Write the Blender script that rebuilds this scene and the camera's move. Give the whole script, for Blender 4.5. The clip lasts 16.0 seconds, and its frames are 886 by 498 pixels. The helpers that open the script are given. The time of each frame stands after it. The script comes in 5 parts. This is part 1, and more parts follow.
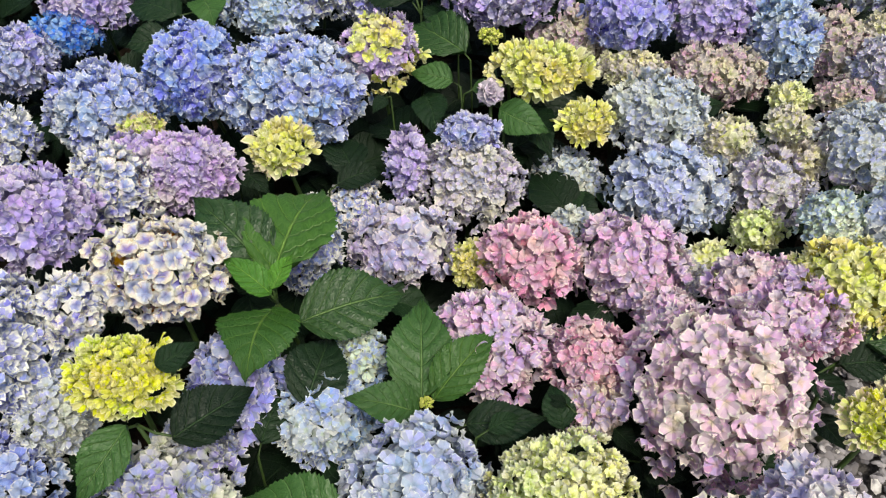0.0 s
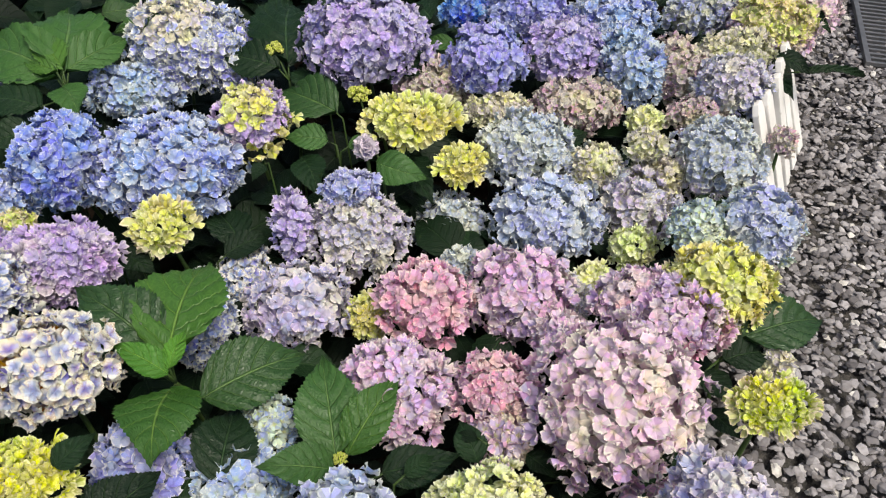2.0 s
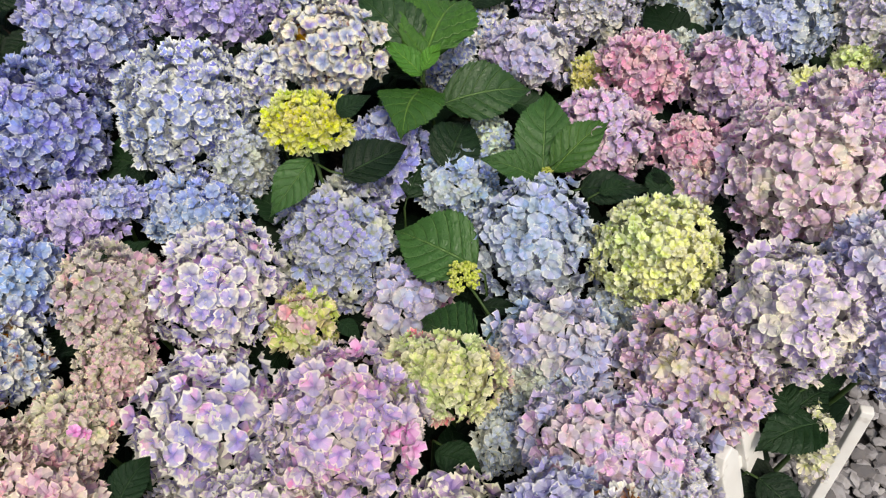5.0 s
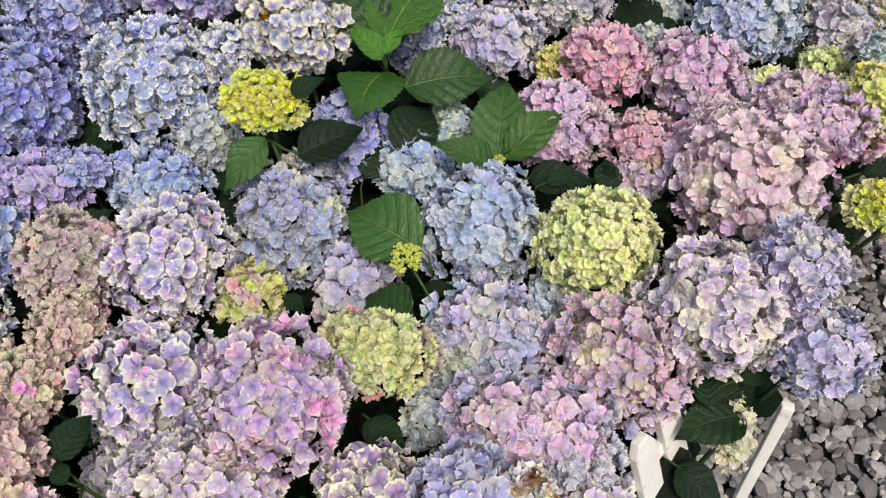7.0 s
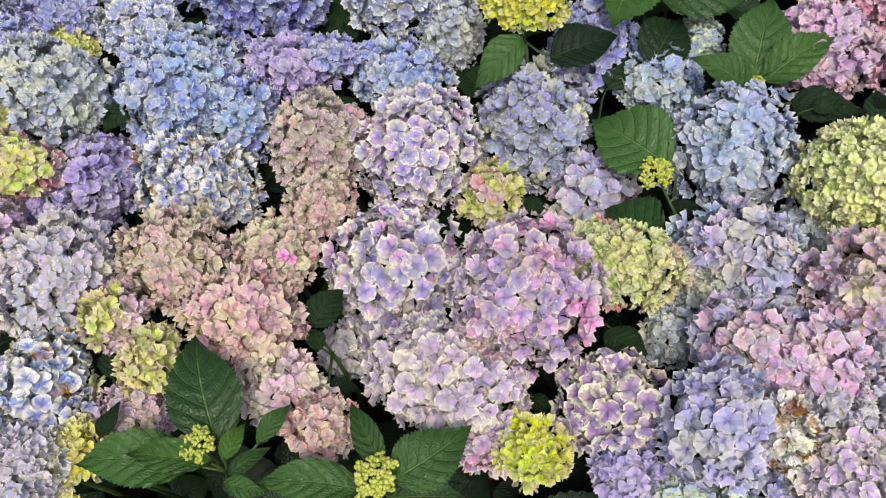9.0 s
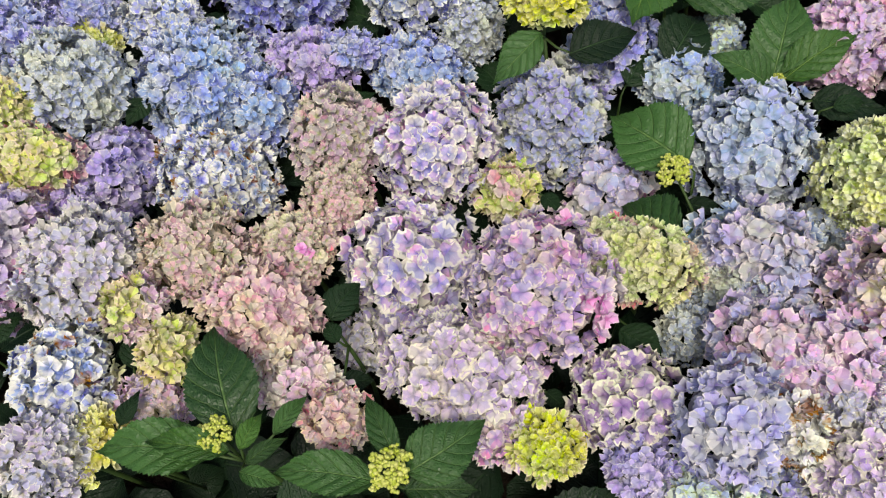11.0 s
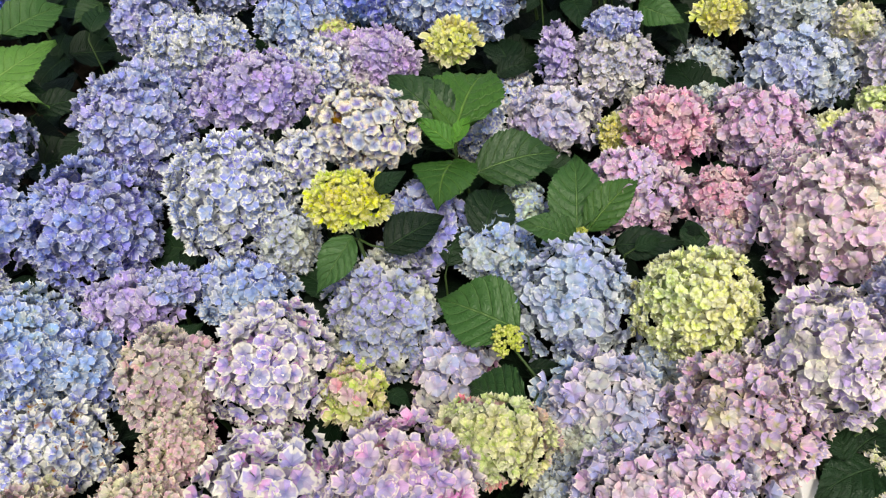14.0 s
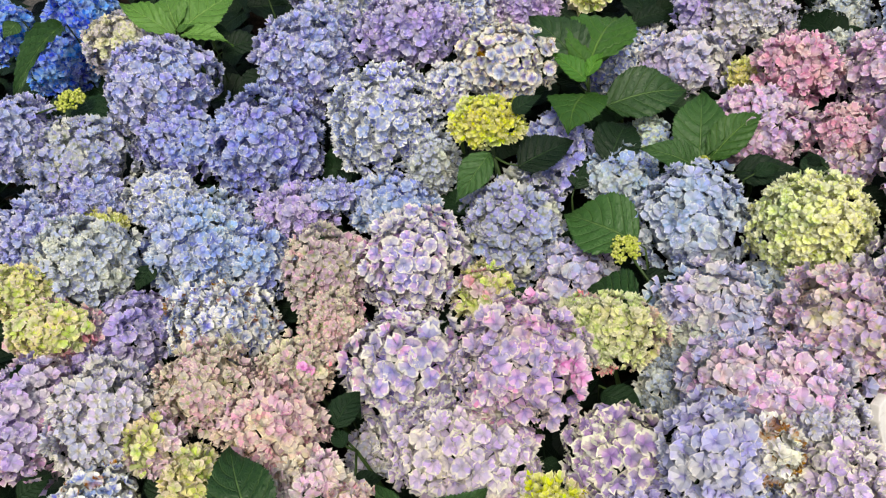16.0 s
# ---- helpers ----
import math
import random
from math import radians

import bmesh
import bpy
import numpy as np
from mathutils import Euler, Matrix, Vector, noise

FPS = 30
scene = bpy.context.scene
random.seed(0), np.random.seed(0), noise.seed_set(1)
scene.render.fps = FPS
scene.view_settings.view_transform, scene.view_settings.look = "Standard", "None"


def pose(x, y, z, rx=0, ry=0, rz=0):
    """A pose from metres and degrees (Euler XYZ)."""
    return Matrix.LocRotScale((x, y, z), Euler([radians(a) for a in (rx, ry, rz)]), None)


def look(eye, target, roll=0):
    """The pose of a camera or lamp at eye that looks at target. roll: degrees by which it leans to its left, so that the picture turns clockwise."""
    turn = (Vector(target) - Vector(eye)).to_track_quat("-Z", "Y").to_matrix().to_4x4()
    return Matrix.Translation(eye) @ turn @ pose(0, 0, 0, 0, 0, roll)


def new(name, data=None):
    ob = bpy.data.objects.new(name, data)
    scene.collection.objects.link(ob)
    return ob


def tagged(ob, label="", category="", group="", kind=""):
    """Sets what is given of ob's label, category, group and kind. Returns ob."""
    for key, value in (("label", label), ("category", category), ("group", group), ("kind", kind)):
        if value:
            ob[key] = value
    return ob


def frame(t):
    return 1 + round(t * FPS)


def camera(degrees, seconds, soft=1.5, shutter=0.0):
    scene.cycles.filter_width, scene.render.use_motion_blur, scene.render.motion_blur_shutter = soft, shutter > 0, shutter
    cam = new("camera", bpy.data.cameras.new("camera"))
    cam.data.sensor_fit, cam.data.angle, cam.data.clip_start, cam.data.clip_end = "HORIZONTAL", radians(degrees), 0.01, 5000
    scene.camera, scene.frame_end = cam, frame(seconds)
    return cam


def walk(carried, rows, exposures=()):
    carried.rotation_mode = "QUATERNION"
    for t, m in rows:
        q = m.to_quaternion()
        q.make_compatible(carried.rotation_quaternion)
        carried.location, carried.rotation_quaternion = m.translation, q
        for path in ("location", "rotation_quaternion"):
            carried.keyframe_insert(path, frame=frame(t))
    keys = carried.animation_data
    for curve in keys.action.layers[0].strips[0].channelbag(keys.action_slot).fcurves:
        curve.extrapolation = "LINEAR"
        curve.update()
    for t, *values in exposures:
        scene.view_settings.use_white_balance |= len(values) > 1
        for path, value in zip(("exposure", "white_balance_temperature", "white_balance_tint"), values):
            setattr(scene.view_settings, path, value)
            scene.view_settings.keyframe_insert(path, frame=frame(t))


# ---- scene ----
# ---- the camera and its walk ----
cam = camera(58.5, 16.0, soft=1.15)
PATH = [
    (0, 0.0000, 0.1995, 1.4442, 41.498, -0.000, 0.000),
    (0.5, 0.0256, 0.1886, 1.4548, 43.566, -0.131, -4.690),
    (1, 0.0245, 0.1827, 1.4551, 44.710, -0.124, -7.790),
    (1.5, 0.0080, 0.1708, 1.4597, 45.148, -0.070, -9.465),
    (2, 0.0162, 0.1710, 1.4593, 45.371, 0.173, -10.524),
    (2.5, 0.0046, 0.1534, 1.4635, 45.094, 0.689, -10.126),
    (3, -0.0049, 0.1418, 1.4766, 43.988, 1.426, -7.563),
    (3.5, -0.0429, 0.0713, 1.4761, 41.105, 1.859, -3.123),
    (4, -0.0648, 0.0177, 1.4780, 37.852, 2.189, 1.241),
    (4.5, -0.0680, -0.0426, 1.4837, 35.836, 2.268, 4.836),
    (5, -0.0674, -0.1255, 1.4909, 34.873, 1.943, 6.646),
    (5.2, -0.0493, -0.1340, 1.4779, 34.964, 1.367, 5.959),
    (7.3, 0.0568, -0.1249, 1.5259, 33.331, 1.433, 9.681),
    (7.5, 0.0229, -0.1295, 1.5258, 33.509, 1.287, 9.151),
    (8, -0.0482, -0.1623, 1.5097, 33.156, 1.392, 9.666),
    (8.5, -0.1088, -0.2045, 1.5001, 31.082, 2.888, 14.095),
    (9, -0.1331, -0.2053, 1.5094, 28.958, 5.645, 19.557),
    (9.2, -0.1298, -0.2171, 1.5185, 29.255, 6.675, 21.411),
    (11.3, -0.1264, -0.2016, 1.5126, 28.452, 6.464, 20.417),
    (11.5, -0.1219, -0.1855, 1.5051, 28.049, 6.273, 19.193),
    (12, -0.1129, -0.1703, 1.4938, 27.362, 5.294, 16.110),
    (12.5, -0.1075, -0.1613, 1.4861, 27.110, 4.477, 13.255),
    (13, -0.1039, -0.1541, 1.4806, 30.007, 4.070, 10.103),
    (13.5, -0.0784, -0.1426, 1.5284, 35.072, 5.596, 7.817),
    (14, -0.0639, -0.1402, 1.5280, 39.196, 6.497, 5.445),
    (14.5, -0.0598, -0.1572, 1.5349, 41.623, 6.948, 5.566),
    (15, -0.1094, -0.1988, 1.5275, 42.173, 7.541, 8.370),
    (15.5, -0.1095, -0.2686, 1.5325, 41.345, 9.365, 11.633),
    (16, -0.0271, -0.3549, 1.5593, 39.897, 11.778, 13.847),
]
SKY, SUN, PETAL_GAIN, RIM_GAIN = 0.09, 1.5, 1.0, 1.14
EXPOSURES = [(0.0, 0.82, 6850, 7), (3.0, 0.86, 6850, 7), (4.5, 0.73, 6850, 7), (9.0, 0.68, 6850, 7), (12.5, 0.70, 6850, 7), (14.5, 0.80, 6850, 7), (16.0, 0.72, 6850, 7)]
walk(cam, [(t, pose(*p)) for t, *p in PATH], EXPOSURES)

# ---- light ----
world = bpy.data.worlds.new("overcast_sky")
scene.world = world
world.use_nodes = True
wn = world.node_tree
sky = wn.nodes.new("ShaderNodeTexSky")
sky.sky_type = "NISHITA"
sky.sun_disc = False
sky.sun_elevation = radians(62)
sky.sun_rotation = radians(150)
sky.air_density, sky.dust_density, sky.ozone_density = 1.0, 4.0, 1.0
wn.links.new(sky.outputs[0], wn.nodes["Background"].inputs[0])
wn.nodes["Background"].inputs[1].default_value = SKY
sun_data = bpy.data.lights.new("sun", "SUN")
sun_data.energy, sun_data.angle, sun_data.color = SUN, radians(18), (1.0, 0.96, 0.9)
sun = new("sun", sun_data)
sun.matrix_world = look((1.3, -1.7, 6.0), (0.0, 0.6, 0.5))


# ---- materials ----
def srgb(r, g, b, gain=1.0):
    out = []
    for c in (r, g, b):
        c /= 255
        out.append(min(0.9, gain * (c / 12.92 if c < 0.04045 else ((c + 0.055) / 1.055) ** 2.4)))
    return (*out, 1.0)


class Nodes:
    """A short way to write node materials."""

    def __init__(self, name):
        self.mat = bpy.data.materials.new(name)
        self.mat.use_nodes = True
        self.tree = self.mat.node_tree
        self.out = self.tree.nodes["Material Output"]
        self.bsdf = self.tree.nodes["Principled BSDF"]

    def put(self, socket, value):
        if isinstance(value, bpy.types.NodeSocket):
            self.tree.links.new(value, socket)
        else:
            socket.default_value = value

    def add(self, kind, values=None, **props):
        n = self.tree.nodes.new(kind)
        for k, v in props.items():
            setattr(n, k, v)
        for k, v in (values or {}).items():
            self.put(n.inputs[k], v)
        return n

    def math(self, op, a, b=0.0, clamp=False):
        return self.add("ShaderNodeMath", {0: a, 1: b}, operation=op, use_clamp=clamp).outputs[0]

    def mix(self, f, a, b, blend="MIX"):
        return self.add("ShaderNodeMix", {0: f, 6: a, 7: b}, data_type="RGBA", blend_type=blend).outputs[2]

    def ramp(self, v, lo, hi, a=0.0, b=1.0):
        return self.add("ShaderNodeMapRange", {0: v, 1: lo, 2: hi, 3: a, 4: b}, interpolation_type="SMOOTHSTEP").outputs[0]

    def noise(self, scale, detail=3.0, coord="Object"):
        tc = self.add("ShaderNodeTexCoord").outputs[coord]
        return self.add("ShaderNodeTexNoise", {"Vector": tc, "Scale": scale, "Detail": detail}).outputs[0]

    def bump(self, height, strength, distance=0.002):
        b = self.add("ShaderNodeBump", {"Height": height, "Strength": strength, "Distance": distance})
        self.put(self.bsdf.inputs["Normal"], b.outputs[0])

    def finish(self, color, rough=0.6, translucent=0.0, spec=0.3):
        self.put(self.bsdf.inputs["Base Color"], color)
        self.put(self.bsdf.inputs["Roughness"], rough)
        self.bsdf.inputs["Specular IOR Level"].default_value = spec
        if translucent:
            tr = self.add("ShaderNodeBsdfTranslucent", {"Color": color})
            mx = self.add("ShaderNodeMixShader", {0: translucent, 1: self.bsdf.outputs[0], 2: tr.outputs[0]})
            self.tree.links.new(mx.outputs[0], self.out.inputs[0])
        return self.mat


def chance(n):
    """A number for each floret, stone or leaf, whether it is an object or an island of a mesh."""
    a = n.add("ShaderNodeObjectInfo").outputs["Random"]
    b = n.add("ShaderNodeNewGeometry").outputs["Random Per Island"]
    return n.math("FRACT", n.math("ADD", a, b))


def petal_material(name, body, other, rim, eye, rim_at=0.66, burn=0.0, accent=None, fresh=0.25, eye_at=0.38):
    """Petals: two body colours mixed floret by floret, a paler rim, an eye, faint veins and (burn) brown dry tips."""
    n = Nodes(name)
    uv = n.add("ShaderNodeTexCoord").outputs["UV"]
    sep = n.add("ShaderNodeSeparateXYZ", {0: uv})
    s, e = sep.outputs[0], sep.outputs[1]
    r = chance(n)
    r2 = n.math("FRACT", n.math("MULTIPLY", r, 7.31))
    blotch = n.noise(90.0, 3.0)
    place = n.add("ShaderNodeNewGeometry").outputs["Position"]
    patch = n.add("ShaderNodeTexNoise", {"Vector": place, "Scale": 19.0, "Detail": 1.0}).outputs[0]
    col = n.mix(n.ramp(n.math("ADD", r, n.math("MULTIPLY", n.math("SUBTRACT", patch, 0.5), 2.2)), 0.25, 0.75), body, other)
    patch2 = n.add("ShaderNodeTexNoise", {"Vector": n.add("ShaderNodeVectorMath", {0: place, 1: (3.7, 1.3, 9.1)}, operation="ADD").outputs[0], "Scale": 16.0, "Detail": 2.0}).outputs[0]
    col = n.mix(n.math("MULTIPLY", n.ramp(patch2, 0.5, 0.68), min(0.7, fresh * 1.15 + 0.1)), col, srgb(214, 214, 168))
    cast = n.add("ShaderNodeTexNoise", {"Vector": n.add("ShaderNodeVectorMath", {0: place, 1: (8.3, 5.1, 2.6)}, operation="ADD").outputs[0], "Scale": 13.0, "Detail": 2.0}).outputs[0]
    if accent:
        col = n.mix(n.math("MULTIPLY", n.ramp(cast, 0.54, 0.66), n.ramp(r2, 0.1, 0.9, 0.15, 0.75)), col, accent)
    veins = n.add("ShaderNodeTexNoise", {"Vector": n.add("ShaderNodeVectorMath", {0: uv, 1: (4.0, 26.0, 1.0)}, operation="MULTIPLY").outputs[0], "Scale": 1.0, "Detail": 2.0}).outputs[0]
    col = n.mix(n.ramp(veins, 0.35, 0.75, 0.0, 0.28), col, rim)
    edge = n.math("MAXIMUM", n.math("POWER", s, 2.2), n.math("MULTIPLY", e, n.ramp(s, 0.1, 0.6)))
    edge = n.math("ADD", edge, n.math("MULTIPLY", n.math("SUBTRACT", n.noise(160.0, 2.0), 0.5), 0.26))
    wide = n.math("ADD", rim_at + 0.03, n.math("MULTIPLY", n.math("SUBTRACT", r2, 0.5), 0.25))
    over = n.math("SUBTRACT", edge, wide)
    col = n.mix(n.ramp(over, 0.0, 0.2, 0.0, 0.78), col, rim)
    col = n.mix(n.ramp(s, eye_at, 0.1, 0.0, 0.8), col, eye)
    if burn:
        dry = n.math("ADD", n.noise(28.0, 4.0), n.math("MULTIPLY", r2, 0.12))
        col = n.mix(n.math("MULTIPLY", n.ramp(dry, 0.62 - burn, 0.70 - burn), n.ramp(edge, 0.2, 0.8, 0.55, 1.0)), col, srgb(150, 100, 55))
    deep = n.math("ADD", n.math("MULTIPLY", patch, 0.5), n.math("MULTIPLY", r2, 0.5))
    hsv = n.add("ShaderNodeHueSaturation", {"Hue": n.math("ADD", n.ramp(cast, 0.3, 0.7, 0.468, 0.510), n.math("MULTIPLY", r2, 0.024)), "Saturation": n.ramp(deep, 0.32, 0.68, 0.82, 1.2), "Value": n.math("MULTIPLY", n.math("ADD", 0.84, n.math("MULTIPLY", r2, 0.32)), n.ramp(s, 0.0, 0.5, 0.78, 1.0)), "Color": col})
    n.bump(n.math("ADD", veins, blotch), 0.35, 0.0015)
    return n.finish(hsv.outputs[0], 0.65, 0.16, 0.15)


G = PETAL_GAIN
def P(name, body, other, rim, eye, **kw):
    if "accent" in kw:
        kw["accent"] = srgb(*kw["accent"], G)
    return petal_material(name, srgb(*body, G), srgb(*other, G), srgb(rim[0], rim[1], rim[2] * 0.965, RIM_GAIN), srgb(*eye, G), **kw)


PETALS = {
    "blue": P("petal_blue", (136, 160, 216), (152, 170, 218), (230, 232, 230), (138, 156, 214), fresh=0.15),
    "deepblue": P("petal_deep_blue", (102, 134, 214), (98, 146, 220), (152, 178, 226), (102, 130, 212), fresh=0.00),
    "skyblue": P("petal_sky_blue", (146, 174, 220), (162, 180, 218), (224, 228, 226), (192, 208, 184)),
    "paleblue": P("petal_pale_blue", (156, 168, 214), (172, 184, 214), (230, 230, 226), (176, 188, 200)),
    "bluewhite": P("petal_blue_white", (136, 150, 216), (158, 168, 216), (232, 230, 220), (200, 206, 215), rim_at=0.5),
    "greyblue": P("petal_grey_blue", (164, 176, 210), (180, 190, 202), (226, 226, 216), (194, 198, 166), fresh=0.35),
    "violet": P("petal_violet", (142, 156, 212), (158, 160, 212), (224, 222, 230), (142, 148, 206), fresh=0.05),
    "periwinkle": P("petal_periwinkle", (148, 150, 206), (158, 168, 206), (210, 210, 202), (176, 186, 140), fresh=0.50),
    "purple": P("petal_purple", (164, 156, 212), (176, 162, 212), (218, 210, 222), (160, 150, 204), fresh=0.08),
    "lilac": P("petal_lilac", (176, 160, 212), (188, 166, 212), (220, 210, 222), (180, 165, 206)),
    "lavender": P("petal_lavender", (184, 174, 212), (170, 176, 214), (226, 216, 220), (186, 178, 206), rim_at=0.62, fresh=0.4),
    "lavpink": P("petal_lavender_pink", (172, 156, 206), (196, 164, 204), (224, 214, 204), (160, 140, 198), rim_at=0.58, accent=(216, 136, 190)),
    "mauve": P("petal_mauve", (190, 178, 208), (182, 182, 210), (234, 228, 214), (204, 200, 168), fresh=0.35),
    "mauvepink": P("petal_mauve_pink", (204, 164, 196), (186, 172, 210), (232, 214, 202), (206, 200, 146), fresh=0.55),
    "pink": P("petal_pink", (212, 148, 180), (204, 162, 196), (234, 212, 210), (212, 176, 182)),
    "pinklilac": P("petal_pink_lilac", (210, 166, 206), (192, 172, 214), (238, 220, 216), (210, 186, 190)),
    "palepink": P("petal_pale_pink", (216, 178, 212), (222, 194, 210), (244, 230, 218), (224, 206, 182), fresh=0.42),
    "tan": P("petal_tan_pink", (204, 164, 180), (192, 186, 170), (226, 214, 198), (178, 188, 128), fresh=0.42),
    "brownmauve": P("petal_brown_mauve", (184, 150, 178), (174, 170, 168), (226, 216, 204), (180, 188, 128), fresh=0.45, accent=(196, 142, 170)),
    "creampurple": P("petal_cream_purple", (164, 138, 190), (180, 154, 186), (236, 230, 208), (150, 125, 180), rim_at=0.45, eye_at=0.62),
    "cream": P("petal_cream", (214, 204, 178), (190, 184, 206), (234, 228, 200), (206, 200, 190), fresh=0.50),
    "burnt": P("petal_cream_burnt", (188, 198, 228), (230, 222, 208), (242, 234, 216), (118, 124, 204), rim_at=0.4, burn=0.02, eye_at=0.72, fresh=0.05),
    "burntblue": P("petal_blue_burnt", (150, 168, 220), (220, 218, 222), (244, 238, 222), (122, 142, 210), rim_at=0.48, burn=-0.02, eye_at=0.62, fresh=0.05),
    "mint": P("petal_mint", (206, 222, 208), (160, 180, 214), (216, 222, 200), (210, 215, 140)),
    "limecream": P("petal_lime_cream", (198, 206, 142), (208, 206, 162), (232, 226, 200), (176, 194, 104), fresh=0.3),
    "green": P("petal_yellow_green", (220, 224, 154), (226, 230, 172), (244, 244, 214), (202, 210, 110), rim_at=0.66, eye_at=0.48, fresh=0.00),
    "hotpink": P("petal_hot_pink", (226, 158, 208), (220, 168, 212), (240, 212, 220), (206, 120, 182), fresh=0.0),
    "lime": P("petal_lime", (196, 204, 62), (214, 216, 108), (238, 236, 176), (166, 178, 40), fresh=0.0),
    "yellow": P("petal_yellow", (208, 208, 108), (216, 210, 134), (238, 232, 188), (182, 188, 78)),
    "yellowpink": P("petal_yellow_pink", (196, 208, 116), (206, 200, 146), (232, 212, 198), (178, 194, 84)),
    "deepblue2": P("petal_strong_blue", (120, 146, 212), (132, 154, 216), (206, 214, 226), (120, 146, 212), fresh=0.00),
    "violetdeep": P("petal_deep_violet", (142, 148, 214), (154, 154, 214), (204, 206, 228), (130, 132, 208), fresh=0.00),
    "violetblue": P("petal_violet_blue", (132, 146, 208), (146, 152, 210), (208, 210, 224), (120, 126, 198), fresh=0.08),
    "greyblue2": P("petal_pale_grey_blue", (154, 172, 210), (174, 180, 212), (216, 222, 222), (164, 180, 200)),
    "lavwhite": P("petal_lavender_white", (166, 160, 212), (192, 168, 210), (234, 228, 216), (146, 140, 208), rim_at=0.5, accent=(214, 150, 200), fresh=0.30),
    "pink2": P("petal_salmon_pink", (214, 166, 190), (206, 186, 182), (234, 216, 198), (208, 158, 180), accent=(224, 148, 182), fresh=0.5),
    "creampink": P("petal_cream_pink", (212, 176, 176), (200, 180, 190), (230, 220, 186), (215, 165, 185), accent=(236, 120, 180)),
    "creamlav": P("petal_cream_lavender", (184, 166, 214), (204, 186, 212), (236, 226, 208), (190, 180, 196), rim_at=0.55, fresh=0.35),
    "burnt2": P("petal_white_withered", (196, 192, 214), (226, 220, 206), (240, 236, 224), (200, 196, 180), rim_at=0.5, burn=0.05, fresh=0.30),
    "greenmauve": P("petal_green_mauve", (206, 204, 160), (190, 182, 188), (232, 226, 206), (190, 194, 110)),
    "blueburnt2": P("petal_open_periwinkle", (162, 166, 214), (178, 176, 214), (222, 218, 218), (150, 145, 205)),
}


def leaf_material(name, dark, light, fresh, spec=0.4):
    n = Nodes(name)
    uv = n.add("ShaderNodeTexCoord").outputs["UV"]
    sep = n.add("ShaderNodeSeparateXYZ", {0: uv})
    s, v = sep.outputs[0], n.math("ABSOLUTE", n.math("SUBTRACT", n.math("MULTIPLY", sep.outputs[1], 2.0), 1.0))
    side = n.math("SUBTRACT", n.math("MULTIPLY", s, 7.0), n.math("MULTIPLY", v, 1.7))
    lateral = n.ramp(n.math("ABSOLUTE", n.math("SUBTRACT", n.math("FRACT", side), 0.5)), 0.42, 0.49)
    rib = n.ramp(v, 0.05, 0.015)
    net = n.add("ShaderNodeTexVoronoi", {"Vector": n.add("ShaderNodeVectorMath", {0: uv, 1: (26.0, 18.0, 1.0)}, operation="MULTIPLY").outputs[0], "Scale": 1.0}, feature="DISTANCE_TO_EDGE").outputs[0]
    small = n.ramp(net, 0.1, 0.02)
    r = chance(n)
    col = n.mix(n.ramp(n.math("ADD", n.math("MULTIPLY", r, 0.7), n.math("MULTIPLY", n.noise(22.0, 4.0), 0.5)), 0.25, 0.9), dark, light)
    vein = n.math("MAXIMUM", n.math("MULTIPLY", lateral, 0.5), n.math("MAXIMUM", rib, n.math("MULTIPLY", small, 0.16)))
    col = n.mix(n.math("MULTIPLY", vein, 0.55), col, fresh)
    relief = n.math("SUBTRACT", n.math("MULTIPLY", net, 0.6), n.math("MAXIMUM", n.math("MULTIPLY", lateral, 0.5), rib))
    n.bump(relief, 0.8, 0.004)
    return n.finish(col, n.ramp(n.noise(40.0), 0.3, 0.7, 0.38, 0.55), 0.10, spec)


LEAF = leaf_material("leaf_green", srgb(30, 60, 24), srgb(54, 92, 38), srgb(108, 138, 76))
LEAF_FRESH = leaf_material("leaf_fresh_green", srgb(44, 82, 26), srgb(66, 106, 36), srgb(120, 152, 68))
LEAF_DEEP = leaf_material("leaf_deep_green", srgb(22, 46, 22), srgb(40, 72, 32), srgb(84, 112, 62))
LEAF_YOUNG = leaf_material("leaf_young_green", srgb(58, 110, 28), srgb(78, 132, 36), srgb(136, 176, 74))
# dark leaf green lowered further: shade of the gaps is in the colour
LEAF_DARK_SHADED = leaf_material("leaf_dark_shaded", srgb(15, 32, 18), srgb(26, 50, 26), srgb(62, 88, 54), 0.22)
LEAF_LIGHT = leaf_material("leaf_light_green", srgb(66, 108, 40), srgb(92, 136, 54), srgb(140, 172, 92))
# undergrowth copy of the leaf green, darkened to hold the shade under flowers
LEAF_SHADE = leaf_material("leaf_painted_shade", srgb(10, 22, 12), srgb(18, 36, 19), srgb(40, 60, 36), 0.15)


def stem_material():
    n = Nodes("green_stem")
    return n.finish(n.mix(n.noise(60.0), srgb(36, 58, 26), srgb(70, 90, 44)), 0.5)


def bud_material():
    n = Nodes("flower_bud")
    return n.finish(n.mix(chance(n), srgb(168, 182, 56), srgb(204, 204, 120)), 0.5, 0.1)


def gravel_material():
    n = Nodes("grey_gravel")
    r = chance(n)
    col = n.mix(n.ramp(r, 0.05, 0.95), srgb(96, 93, 95), srgb(166, 162, 163))
    col = n.mix(n.ramp(r, 0.96, 0.98), col, srgb(208, 204, 197))
    col = n.mix(n.ramp(n.noise(70.0, 5.0), 0.4, 0.7, 0.0, 0.5), col, srgb(112, 106, 102))
    n.bump(n.noise(240.0, 4.0), 0.4, 0.002)
    return n.finish(col, 0.85, 0.0, 0.2)


